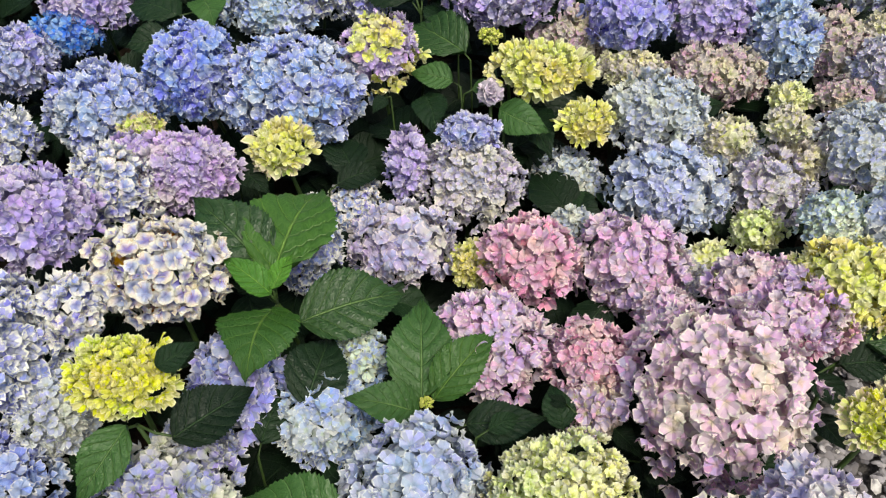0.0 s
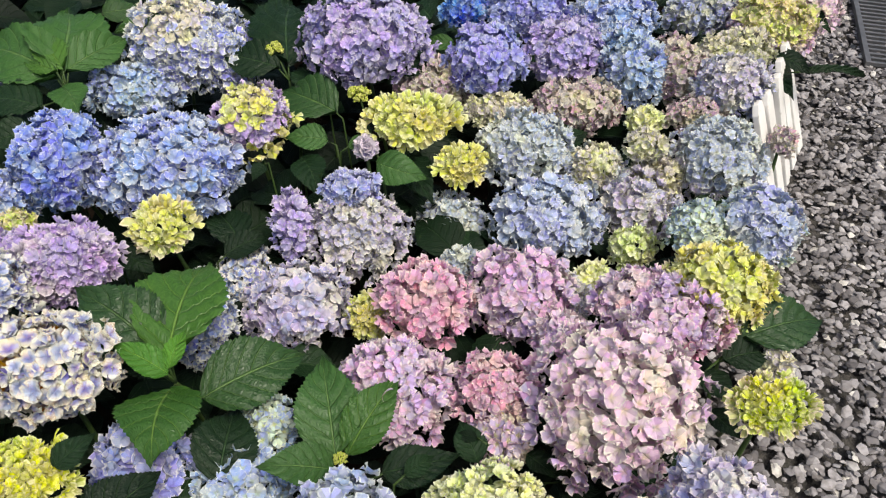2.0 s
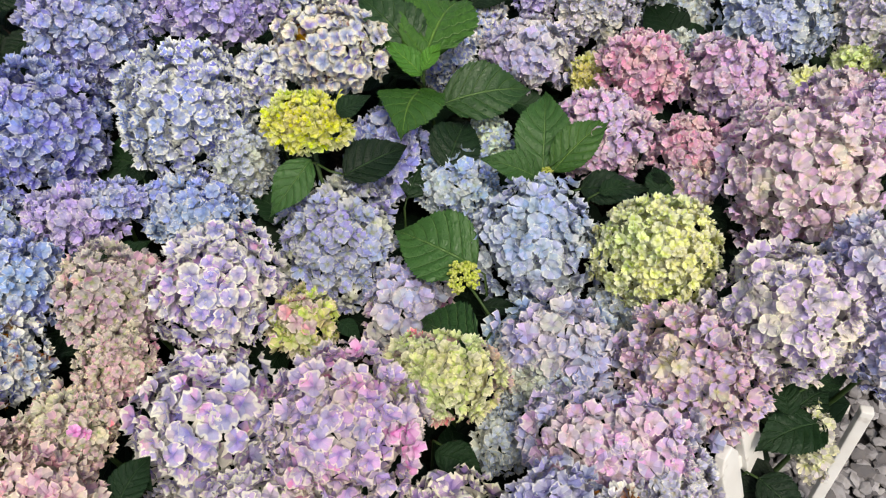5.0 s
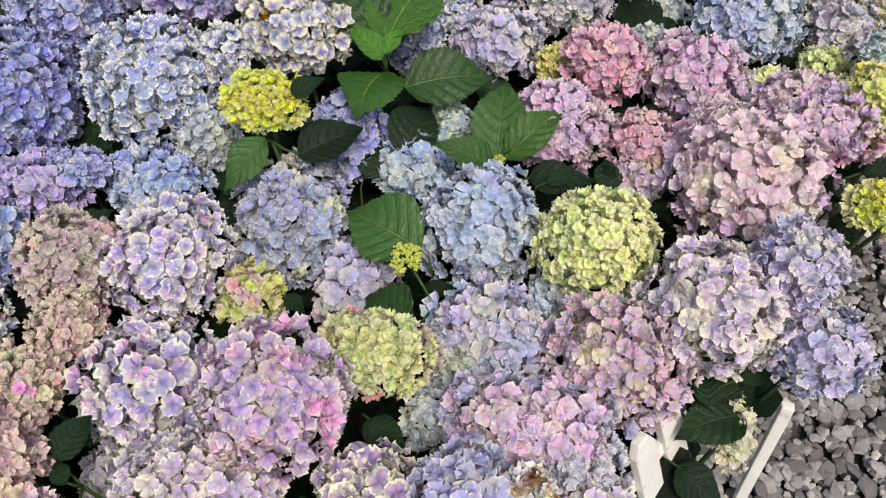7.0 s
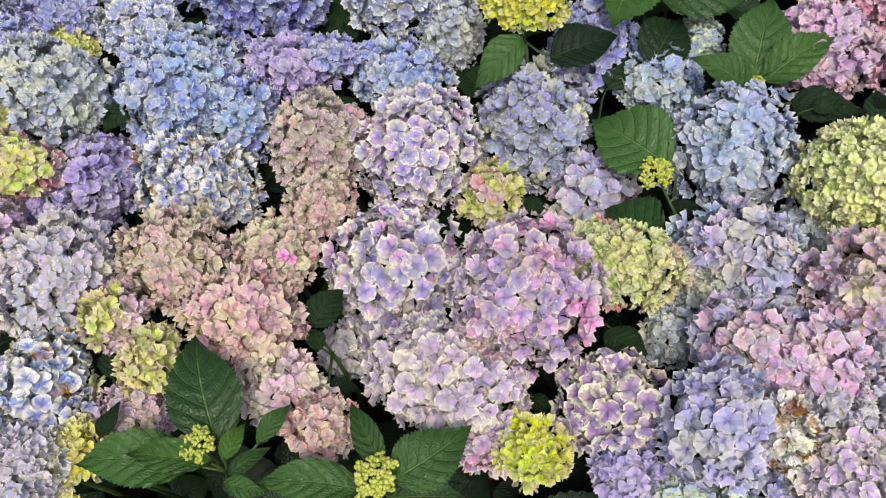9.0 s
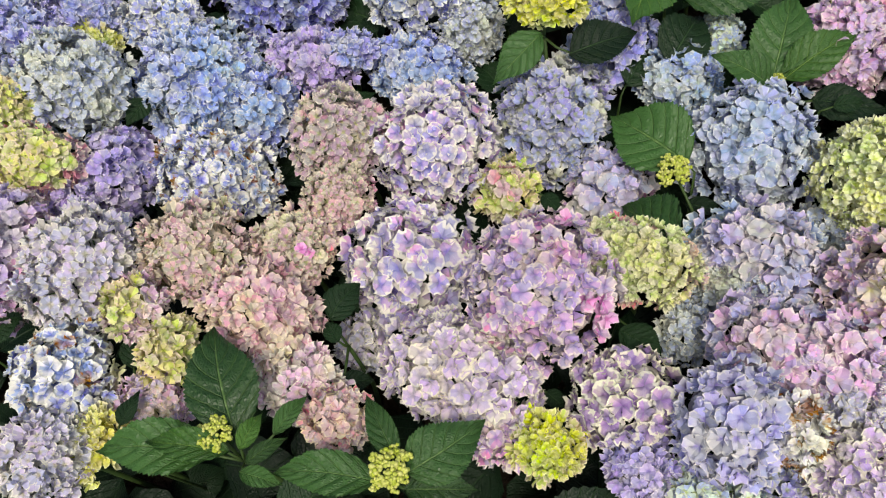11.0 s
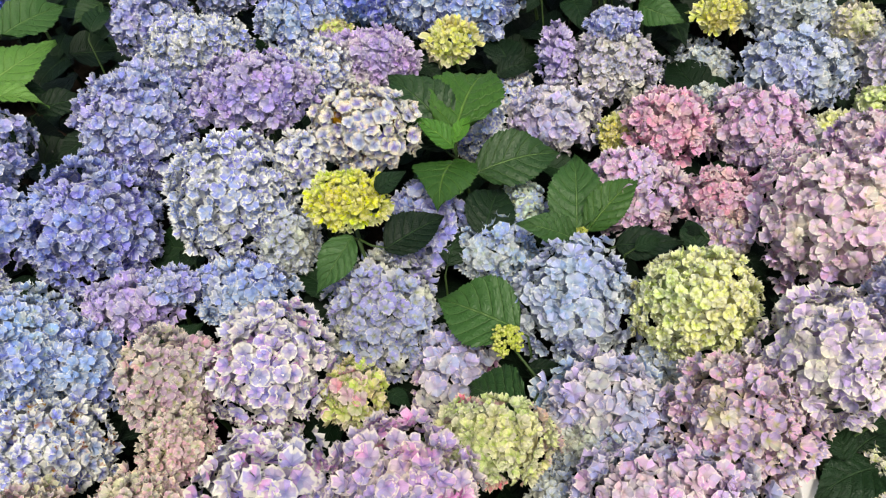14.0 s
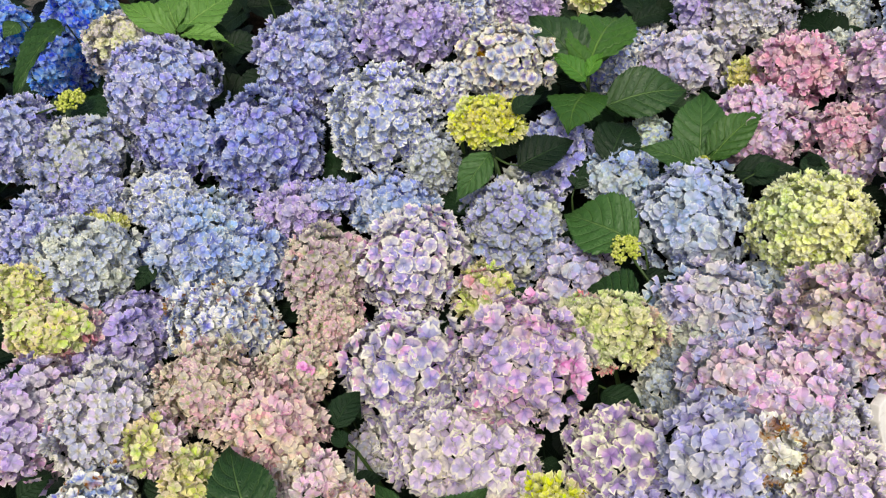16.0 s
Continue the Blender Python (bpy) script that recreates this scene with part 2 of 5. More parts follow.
def grit_material():
    n = Nodes("dark_grit")
    col = n.mix(n.noise(60.0, 6.0), srgb(58, 56, 54), srgb(100, 97, 94))
    n.bump(n.noise(130.0, 6.0), 1.0, 0.01)
    return n.finish(col, 0.95, 0.0, 0.1)


def soil_material():
    n = Nodes("dark_soil")
    col = n.mix(n.noise(18.0, 6.0), srgb(30, 24, 19), srgb(54, 44, 35))
    n.bump(n.noise(90.0, 6.0), 0.9, 0.01)
    return n.finish(col, 0.95, 0.0, 0.1)


def fence_material():
    n = Nodes("white_fence_paint")
    worn = n.ramp(n.noise(26.0, 6.0), 0.60, 0.70)
    col = n.mix(n.ramp(n.noise(9.0, 4.0), 0.3, 0.7), srgb(236, 234, 230), srgb(222, 218, 212))
    col = n.mix(n.math("MULTIPLY", worn, 0.6), col, srgb(186, 176, 166))
    n.bump(n.noise(120.0, 3.0), 0.25, 0.002)
    return n.finish(col, 0.5)


def steel_material():
    n = Nodes("galvanised_grate")
    n.bsdf.inputs["Metallic"].default_value = 0.7
    return n.finish(n.mix(n.noise(30.0, 4.0), srgb(90, 90, 92), srgb(130, 130, 132)), 0.55)


STEM, BUD, GRAVEL, GRIT, SOIL, PAINT, STEEL = stem_material(), bud_material(), gravel_material(), grit_material(), soil_material(), fence_material(), steel_material()


# ---- mesh helpers ----
def mesh_of(name, verts, faces, uvs=None, material=None, smooth=True):
    me = bpy.data.meshes.new(name)
    me.from_pydata([tuple(v) for v in verts], [], faces)
    if uvs is not None:
        layer = me.uv_layers.new(name="UVMap")
        idx = np.empty(len(me.loops), dtype=np.int32)
        me.loops.foreach_get("vertex_index", idx)
        layer.data.foreach_set("uv", np.asarray(uvs, dtype=np.float32)[idx].ravel())
    if smooth:
        me.polygons.foreach_set("use_smooth", [True] * len(me.polygons))
    me.materials.append(material)
    me.update()
    return me


def crease(me, cols=3):
    """Sharp middle folds on petals: four rows of cols vertices and a tip in each petal, four petals round one eye."""
    ends = np.empty(2 * len(me.edges), dtype=np.int32)
    me.edges.foreach_get("vertices", ends)
    per = 4 * cols + 1
    local = ends % (4 * per + 1)
    row = (local - 1) % per
    middle = ((local == 0) | (row % cols == cols // 2) | (row == per - 1)).reshape(-1, 2).all(axis=1)
    me.attributes.new("sharp_edge", "BOOLEAN", "EDGE").data.foreach_set("value", middle)
    return me


def part(name, me, parent, matrix=None, label="", material=None, kind=""):
    """Links a mesh as one part under a thing."""
    ob = new(name, me)
    ob.parent = parent
    if matrix is not None:
        ob.matrix_basis = matrix
    if material is not None:
        ob.material_slots[0].link = "OBJECT"
        ob.material_slots[0].material = material
    if label or kind:
        tagged(ob, label=label, kind=kind)
    return ob


def joined(pieces):
    """One set of verts, faces and uvs from many (verts, faces, uvs, matrix)."""
    V, F, U, base = [], [], [], 0
    for verts, faces, uvs, m in pieces:
        a = np.asarray(verts) @ np.asarray(m.to_3x3()).T + np.asarray(m.translation)
        V.append(a)
        U.append(np.asarray(uvs))
        F += [tuple(i + base for i in f) for f in faces]
        base += len(a)
    return np.concatenate(V), F, np.concatenate(U)


def tube(points, radii, sides=7):
    """A round stem along points."""
    verts, faces = [], []
    n = len(points)
    for i, p in enumerate(points):
        d = (Vector(points[min(i + 1, n - 1)]) - Vector(points[max(i - 1, 0)])).normalized()
        side = d.orthogonal().normalized()
        up = d.cross(side)
        for k in range(sides):
            a = 2 * math.pi * k / sides
            verts.append(Vector(p) + radii[i] * (math.cos(a) * side + math.sin(a) * up))
    for i in range(n - 1):
        for k in range(sides):
            j = (k + 1) % sides
            faces.append((i * sides + k, i * sides + j, (i + 1) * sides + j, (i + 1) * sides + k))
    faces.append(tuple(range(sides))[::-1])
    faces.append(tuple((n - 1) * sides + k for k in range(sides)))
    return verts, faces


# ---- florets ----
def floret_shape(rng, cup, width, tip, curl, fold=0.16, ruffle=0.10, cols=3):
    """Four broad, bluntly pointed petals round an eye, one island; unit size (petal length 1). Each is creased along its middle, with its sides
    turned up (fold), its rim waved (ruffle) and its tip bent back (curl)."""
    verts, uvs, faces = [(0, 0, -0.05)], [(0.0, 0.0)], []
    for k in range(4):
        a0 = k * math.pi / 2 + rng.uniform(-0.2, 0.2)
        ln = rng.uniform(0.86, 1.14)
        lift = cup + rng.uniform(-0.2, 0.2)
        roll = rng.uniform(-0.34, 0.34)
        wave = rng.choice((-1, 1)) * ruffle
        i = len(verts)
        for row, (s, w) in enumerate(((0.24, 0.28), (0.52, 0.54), (0.78, 0.55 + 0.15 * tip), (0.94, 0.33 + 0.4 * tip))):
            left, right = rng.uniform(0.9, 1.12), rng.uniform(0.9, 1.12)
            tilt = rng.uniform(-0.04, 0.04)
            for c in range(cols):
                u = 2 * c / (cols - 1) - 1
                r = ln * (s - 0.025 * row * u * u)
                y = u * w * width * (left if u < 0 else right)
                z = 0.05 * (k % 2) + lift * s * s + fold * abs(u) ** 1.4 * (0.25 + s) + roll * u * w - curl * max(0.0, s - 0.55) * 1.6
                z += wave * u * abs(u) * (1 if row % 2 else -1) + tilt * (1 - abs(u)) + rng.uniform(-0.03, 0.03)
                verts.append((r * math.cos(a0) - y * math.sin(a0), r * math.sin(a0) + y * math.cos(a0), z))
                uvs.append((s * 0.94, abs(u)))
        r, z = ln * 1.02, 0.05 * (k % 2) + lift * 1.06 - curl * 0.8 + rng.uniform(-0.04, 0.04)
        y = rng.uniform(-0.08, 0.08)
        verts.append((r * math.cos(a0) - y * math.sin(a0), r * math.sin(a0) + y * math.cos(a0), z))
        uvs.append((1.0, 1.0))
        for c in range(cols - 1):
            faces.append((0, i + c, i + c + 1))
            for row in range(3):
                a = i + row * cols + c
                faces.append((a, a + cols, a + cols + 1, a + 1))
            faces.append((i + 3 * cols + c, i + 4 * cols, i + 3 * cols + c + 1))
    return verts, faces, uvs


OPEN_FORMS = (
    (0.08, 1.06, 0.30, 0.12, 0.14, 0.11), (0.34, 1.00, 0.26, 0.22, 0.24, 0.12), (0.00, 1.08, 0.32, 0.00, 0.18, 0.15), (0.46, 1.04, 0.28, 0.35, 0.26, 0.11),
    (0.22, 1.00, 0.24, 0.10, 0.32, 0.12), (0.66, 1.00, 0.26, 0.35, 0.18, 0.15), (0.12, 1.04, 0.30, 0.45, -0.14, 0.16), (0.36, 1.06, 0.26, 0.05, 0.26, 0.10),
    (0.52, 0.96, 0.26, 0.20, 0.30, 0.12), (0.24, 1.06, 0.32, 0.55, 0.08, 0.17))
CRUMPLED_FORMS = (
    (0.12, 1.04, 0.28, 0.10, 0.20, 0.12), (0.40, 1.00, 0.22, 0.25, 0.30, 0.13), (0.05, 1.06, 0.30, -0.05, 0.24, 0.16), (0.55, 1.02, 0.26, 0.35, 0.34, 0.12),
    (0.28, 0.97, 0.20, 0.10, 0.42, 0.14), (0.80, 0.98, 0.22, 0.30, 0.24, 0.16), (0.16, 1.02, 0.28, 0.45, -0.16, 0.18), (0.42, 1.04, 0.22, 0.00, 0.34, 0.10),
    (0.68, 0.94, 0.24, 0.05, 0.38, 0.14), (0.30, 1.05, 0.30, 0.55, 0.10, 0.20))
YOUNG_FORMS = tuple((c, w, t, 0.12, 0.26, 0.06) for c, w, t in ((0.75, 0.92, 0.3), (1.0, 0.86, 0.26), (0.5, 0.98, 0.32), (1.2, 0.8, 0.3)))
shape_rng = random.Random(4)


def floret_kinds(name, forms, times=1):
    """The light shapes that are joined into masses, and the finer meshes of single florets."""
    shapes = [floret_shape(shape_rng, *q) for q in forms]
    fine = [crease(mesh_of(name, *floret_shape(shape_rng, *q, cols=5), material=PETALS["blue"]), 5) for q in forms * times]
    return shapes, fine


OPEN, CRUMPLED, YOUNG = floret_kinds("floret", OPEN_FORMS, 2), floret_kinds("floret", CRUMPLED_FORMS, 2), floret_kinds("young_floret", YOUNG_FORMS)


def inner_floret(rng):
    """A plain small floret of the shaded inside: four creased petals of two faces each."""
    verts, uvs, faces = [(0, 0, -0.05)], [(0.0, 0.0)], []
    for k in range(4):
        a0 = k * math.pi / 2 + rng.uniform(-0.2, 0.2)
        i = len(verts)
        for r, y, z, uv in ((0.62, -0.52, 0.25, (0.6, 1.0)), (1.05, 0.0, 0.3, (1.0, 1.0)), (0.62, 0.52, 0.25, (0.6, 1.0))):
            z += rng.uniform(-0.12, 0.12)
            verts.append((r * math.cos(a0) - y * math.sin(a0), r * math.sin(a0) + y * math.cos(a0), z))
            uvs.append(uv)
        faces += [(0, i, i + 1), (0, i + 1, i + 2)]
    return verts, faces, uvs


INNER = [inner_floret(shape_rng) for _ in range(6)]


def bead_shape(r=1.0):
    t = (1 + 5 ** 0.5) / 2
    k = r / math.sqrt(1 + t * t)
    v = [(-1, t, 0), (1, t, 0), (-1, -t, 0), (1, -t, 0), (0, -1, t), (0, 1, t), (0, -1, -t), (0, 1, -t), (t, 0, -1), (t, 0, 1), (-t, 0, -1), (-t, 0, 1)]
    f = [(0, 11, 5), (0, 5, 1), (0, 1, 7), (0, 7, 10), (0, 10, 11), (1, 5, 9), (5, 11, 4), (11, 10, 2), (10, 7, 6), (7, 1, 8), (3, 9, 4), (3, 4, 2), (3, 2, 6), (3, 6, 8), (3, 8, 9), (4, 9, 5), (2, 4, 11), (6, 2, 10), (8, 6, 7), (9, 8, 1)]
    return [(x * k, y * k, z * k) for x, y, z in v], f, [(0.5, 0.5)] * 12


def aim(normal, spin):
    q = Vector(normal).to_track_quat("Z", "Y").to_matrix().to_4x4()
    return q @ Matrix.Rotation(spin, 4, "Z")


count = [0]
HEADS = []


def flower(x, y, z, r, petals, label, petals2="", split=0.0, axis=(0.0, -0.25, 1.0), flat=0.9, wide=1.0, near=True, size=0.0205, young=False, gap=0.0, spots=(), spot_petals="hotpink"):
    """A mop-head of florets of radius r round (x, y, z): stem, inner ball of buds and stalks, florets. split: share of the florets, on the lower side
    (plus) or the top (minus), that take the second petal colour; two numbers: all but the band between them. spots: directions from the middle in which a few florets take spot_petals."""
    count[0] += 1
    rng = random.Random(count[0] * 17)
    HEADS.append((x, y, r))
    head = tagged(new("hydrangea_flower"), label, "flower", "hydrangea flowers in the bed")
    head.matrix_basis = Matrix.Translation((x, y, 0.0))
    up = Vector(axis).normalized()
    ex = (Vector((1, 0, 0)) - up * up.x).normalized()
    turn = Matrix((ex, up.cross(ex), up)).transposed()
    gx, gy = math.sqrt(wide), 1 / math.sqrt(wide)
    centre = Vector((0, 0, z))
    mats = (PETALS[petals], PETALS[petals2 or petals])
    shapes, meshes = YOUNG if young else OPEN if size > 0.0158 else CRUMPLED
    step = size * (1.05 if young else 1.27)
    low = -0.1 if young else -0.4
    n = int(2 * math.pi * r * r * (1 - low) * (0.5 + 0.5 * flat) / (step * step))
    pieces, seed = ([], []), rng.uniform(0, 100)
    for i in range(n):
        cz = 1 - (i + 0.5) / n * (1 - low)
        if rng.random() < gap:
            continue
        a = i * 2.399963 + rng.uniform(-0.22, 0.22)
        cz = max(-0.98, min(1.0, cz + rng.uniform(-0.04, 0.04)))
        sr = math.sqrt(max(0, 1 - cz * cz))
        d = Vector((sr * math.cos(a), sr * math.sin(a), cz))
        lump = 1 + (rng.uniform(-0.12, 0.05) if young else 0.0) + (0.30 if young else 0.2) * noise.noise(d * 1.9 + Vector((seed, 0, 0))) + rng.uniform(-0.15, 0.08)
        p = turn @ Vector((d.x * r * lump * gx, d.y * r * lump * gy, d.z * r * flat * lump * gy))
        nrm0 = p.normalized()
        nrm = (turn @ Vector((d.x, d.y, d.z / flat))).normalized() + Vector((rng.uniform(-1, 1), rng.uniform(-1, 1), rng.uniform(-1, 1))) * (0.30 if young else 0.48)
        k = rng.randrange(len(shapes))
        sc = size * rng.uniform(0.74, 1.12)
        if young:
            sc *= 0.84 + 1.0 * max(0.0, 0.62 - cz)
        m = Matrix.Translation(centre + p) @ aim(nrm, rng.uniform(0, 6.28)) @ Matrix.Scale(sc, 4)
        q = d.z + 0.35 * noise.noise(d * 2.3 + Vector((0, seed, 0)))
        which = 0
        if petals2:
            which = int(not split[0] < q < split[1]) if isinstance(split, tuple) else int(q < split) if split > -0.5 else int(q > -split)
        if near:
            mat = PETALS[spot_petals] if any(nrm0.dot(Vector(q).normalized()) > 0.982 for q in spots) else mats[which]
            part("floret", rng.choice(meshes), head, m, material=mat)
        else:
            pieces[which].append((*shapes[k], m))
    for which, some in enumerate(pieces):
        if some:
            part("floret_mass", crease(mesh_of("floret_mass", *joined(some), material=mats[which])), head, kind="stuff")
    # the inner layer: smaller florets and buds that close the gaps
    inner = []
    ni = max(20, n // 3)
    for i in range(ni):
        cz = 1 - (i + 0.5) / ni * 1.5
        a = i * 2.399963 + 1.0
        sr = math.sqrt(max(0, 1 - cz * cz))
        d = Vector((sr * math.cos(a), sr * math.sin(a), cz))
        p = turn @ Vector((d.x * r * gx, d.y * r * gy, d.z * r * flat * gy)) * 0.70
        inner.append((*INNER[i % 6], Matrix.Translation(centre + p) @ aim(turn @ d, i * 1.3) @ Matrix.Scale(size * 1.4, 4)))
    part("flower_core", mesh_of("flower_core", *joined(inner), material=mats[0]), head, kind="stuff")
    stalks_v, stalks_f = [], []
    hub = centre - up * r * 0.75
    for i in range(16):
        a, cz = i * 2.4, 0.95 - i * 0.085
        sr = math.sqrt(1 - cz * cz)
        tipv = centre + turn @ Vector((sr * math.cos(a) * r * gx, sr * math.sin(a) * r * gy, cz * r * flat * gy)) * 0.84
        v, f = tube([hub, (hub + tipv) / 2 + up * 0.006, tipv], [0.0026, 0.002, 0.0013], 5)
        b = len(stalks_v)
        stalks_v += v
        stalks_f += [tuple(k + b for k in q) for q in f]
    part("inner_stalk", mesh_of("inner_stalk", stalks_v, stalks_f, material=STEM), head, kind="stuff")
    foot = Vector((rng.uniform(-0.05, 0.05), rng.uniform(-0.02, 0.08), 0.0))
    v, f = tube([foot, (foot + hub) / 2 + Vector((rng.uniform(-0.02, 0.02), 0, 0)), hub], [0.006, 0.005, 0.004])
    part("stem", mesh_of("stem", v, f, material=STEM), head)
    return head


# ---- leaves ----
def leaf_shape(rng, fold=0.28, droop=0.22, wave=0.05, nu=48, nv=10, relief=0.034):
    """An ovate, pointed, toothed and puckered leaf of length 1 along +x, its upper side to +z."""
    verts, uvs, faces = [], [], []
    ph, bend = rng.uniform(0, 6), rng.uniform(-0.06, 0.06)
    for i in range(nu + 1):
        s = i / nu
        w = 0.46 * (math.sin(math.pi * s ** 0.74) ** 0.8 if 0 < s < 1 else 0.0) * (1 - 0.36 * s) * (1 - 0.6 * s ** 6) + 0.003
        for j in range(nv + 1):
            v = 2 * j / nv - 1
            x, y = s, v * w
            if abs(v) == 1 and 1 < i < nu - 1:
                y *= 1.035 if i % 2 else 0.965
                x += 0.010 if i % 2 else 0.0
            x += 0.05 * v * v * w
            y += bend * math.sin(math.pi * s)
            z = fold * abs(v) * w * 1.2 + droop * (s - s * s) * 1.1
            z += wave * math.sin(6.5 * s + ph + 1.5 * v) * v * v * 0.7
            z += relief * math.cos(2 * math.pi * (7 * s - 1.7 * abs(v) - 0.5)) * (1 - s) ** 0.4 * min(1, abs(v) * 3) * (1 - 0.4 * abs(v))
            verts.append((x, y, z))
            uvs.append((s, (v + 1) / 2))
    for i in range(nu):
        for j in range(nv):
            a = i * (nv + 1) + j
            faces.append((a, a + nv + 1, a + nv + 2, a + 1))
    return verts, faces, uvs


leaf_rng = random.Random(9)
LEAVES = [leaf_shape(leaf_rng, f, d, w) for f, d, w in ((0.16, 0.30, 0.05), (0.10, 0.38, 0.07), (0.22, 0.24, 0.05), (0.08, 0.34, 0.08), (0.14, 0.42, 0.05))]
LEAF_MESH = [mesh_of("leaf", *s, material=LEAF) for s in LEAVES]
ROUGH_LEAVES = [leaf_shape(leaf_rng, f, d, 0.05, 7, 2, 0.0) for f, d in ((0.3, 0.3), (0.2, 0.4))]


def leaf_pose(base, tip, width, facing):
    base, tip = Vector(base), Vector(tip)
    d = tip - base
    ln = d.length
    ex = d.normalized()
    f = Vector(facing)
    ez = (f - ex * f.dot(ex)).normalized()
    ey = ez.cross(ex)
    m = Matrix((ex, ey, ez)).transposed().to_4x4()
    return Matrix.Translation(base) @ m @ Matrix.Diagonal((ln, ln * width, ln, 1.0))


def bud_cluster(parent, p, r, rng, n=70):
    """A dome of small green-yellow buds."""
    bits, tufts = [], max(6, n // 9)
    for i in range(tufts):
        cz = 1 - (i + 0.5) / tufts * 1.2
        a = i * 2.4 + rng.uniform(-0.3, 0.3)
        sr = math.sqrt(max(0, 1 - cz * cz))
        mid = Vector((sr * math.cos(a), sr * math.sin(a), cz * 0.7)) * r * rng.uniform(0.62, 0.86)
        for k in range(13):
            b = Vector((rng.gauss(0, 1), rng.gauss(0, 1), rng.gauss(0, 1))).normalized() * r * rng.uniform(0.10, 0.24)
            bits.append((*bead_shape(), Matrix.Translation(Vector(p) + mid + b) @ Matrix.Scale(r * rng.uniform(0.075, 0.125), 4)))
    return part("bud_head", mesh_of("bud_head", *joined(bits), material=BUD), parent, label="cluster of small yellow-green flower buds", kind="stuff")


def shoot(label, hub, leaves, bud=None, mats=LEAF):
    """A leafy shoot: a stem from the soil to hub, leaves (tip, width, facing, material) and, where there is one, a bud cluster (place, radius)."""
    count[0] += 1
    rng = random.Random(count[0] * 31)
    top = tagged(new("leafy_shoot"), label, "leaves", "leafy shoots of the hydrangeas")
    hub = Vector(hub)
    base = Vector((hub.x + rng.uniform(-0.03, 0.03), hub.y + rng.uniform(0, 0.06), 0.0))
    top.matrix_basis = Matrix.Translation(base)
    h = hub - base
    v, f = tube([(0, 0, 0), h * 0.5 + Vector((0.012, 0, 0)), h], [0.005, 0.0042, 0.0032])
    part("stem", mesh_of("stem", v, f, material=STEM), top)
    for start, tip, width, facing, mat in leaves:
        k = rng.randrange(len(LEAF_MESH))
        b, t = Vector(start or hub) - base, Vector(tip) - base
        leaf = part("leaf", LEAF_MESH[k], top, leaf_pose(b, t, width, facing), material=mat or mats)
        if (h - b).length < 0.09:
            way = [h, (h + b) / 2 - Vector((0, 0, 0.004)), b + (t - b) * 0.04]
        else:
            away = (b - t).normalized() * 0.03
            way = [Vector((b.x + away.x, b.y + away.y + 0.02, 0.02 - base.z)), Vector((b.x + away.x, b.y + away.y, b.z * 0.6)), b + away * 0.6 - Vector((0, 0, 0.012)), b + (t - b) * 0.04]
        v, f = tube(way, [0.0026, 0.0024, 0.0022, 0.0018][-len(way):], 6)
        part("leaf_stalk", mesh_of("leaf_stalk", v, f, material=STEM), top)
    if bud:
        p = Vector(bud[0]) - base
        bud_cluster(top, p, bud[1], rng, 190)
        v, f = tube([h, (h + p) / 2, p], [0.003, 0.0026, 0.0022], 6)
        part("bud_stalk", mesh_of("bud_stalk", v, f, material=STEM), top)
    return top


# ---- ground, bed and gravel ----
def sheet(name, x0, y0, x1, y1, z, mat, label, nx=1, ny=1, rough=0.0):
    verts, faces = [], []
    for j in range(ny + 1):
        for i in range(nx + 1):
            px, py = x0 + (x1 - x0) * i / nx, y0 + (y1 - y0) * j / ny
            verts.append((px, py, z + rough * noise.noise(Vector((px * 6, py * 6, 0)))))
    for j in range(ny):
        for i in range(nx):
            a = j * (nx + 1) + i
            faces.append((a, a + 1, a + nx + 2, a + nx + 1))
    return tagged(new(name, mesh_of(name, verts, faces, [(0, 0)] * len(verts), mat)), label, "ground", kind="structure")


sheet("ground", -60, -60, 60, 60, -0.03, GRIT, "grey gravel ground round the flower bed")

FENCE_A, FENCE_B = Vector((0.248, 0.315)), Vector((1.06, 1.60))
ALONG = (FENCE_B - FENCE_A).normalized()
ACROSS = Vector((ALONG.y, -ALONG.x))


def soil_bed():
    """The planted strip: dark soil on the flower side of the fence."""
    verts, faces, n, m = [], [], 40, 30
    for i in range(n + 1):
        for j in range(m + 1):
            p = FENCE_A + ALONG * (-1.7 + 5.4 * i / n) - ACROSS * (0.03 + 3.45 * j / m)
            verts.append((p.x, p.y, 0.006 + 0.022 * noise.noise(Vector((p.x * 7, p.y * 7, 3)))))
    for i in range(n):
        for j in range(m):
            a = i * (m + 1) + j
            faces.append((a, a + 1, a + m + 2, a + m + 1))
    tagged(new("soil_bed", mesh_of("soil_bed", verts, faces, [(0, 0)] * len(verts), SOIL)), "dark moist soil under the hydrangeas", "soil", kind="structure")


soil_bed()


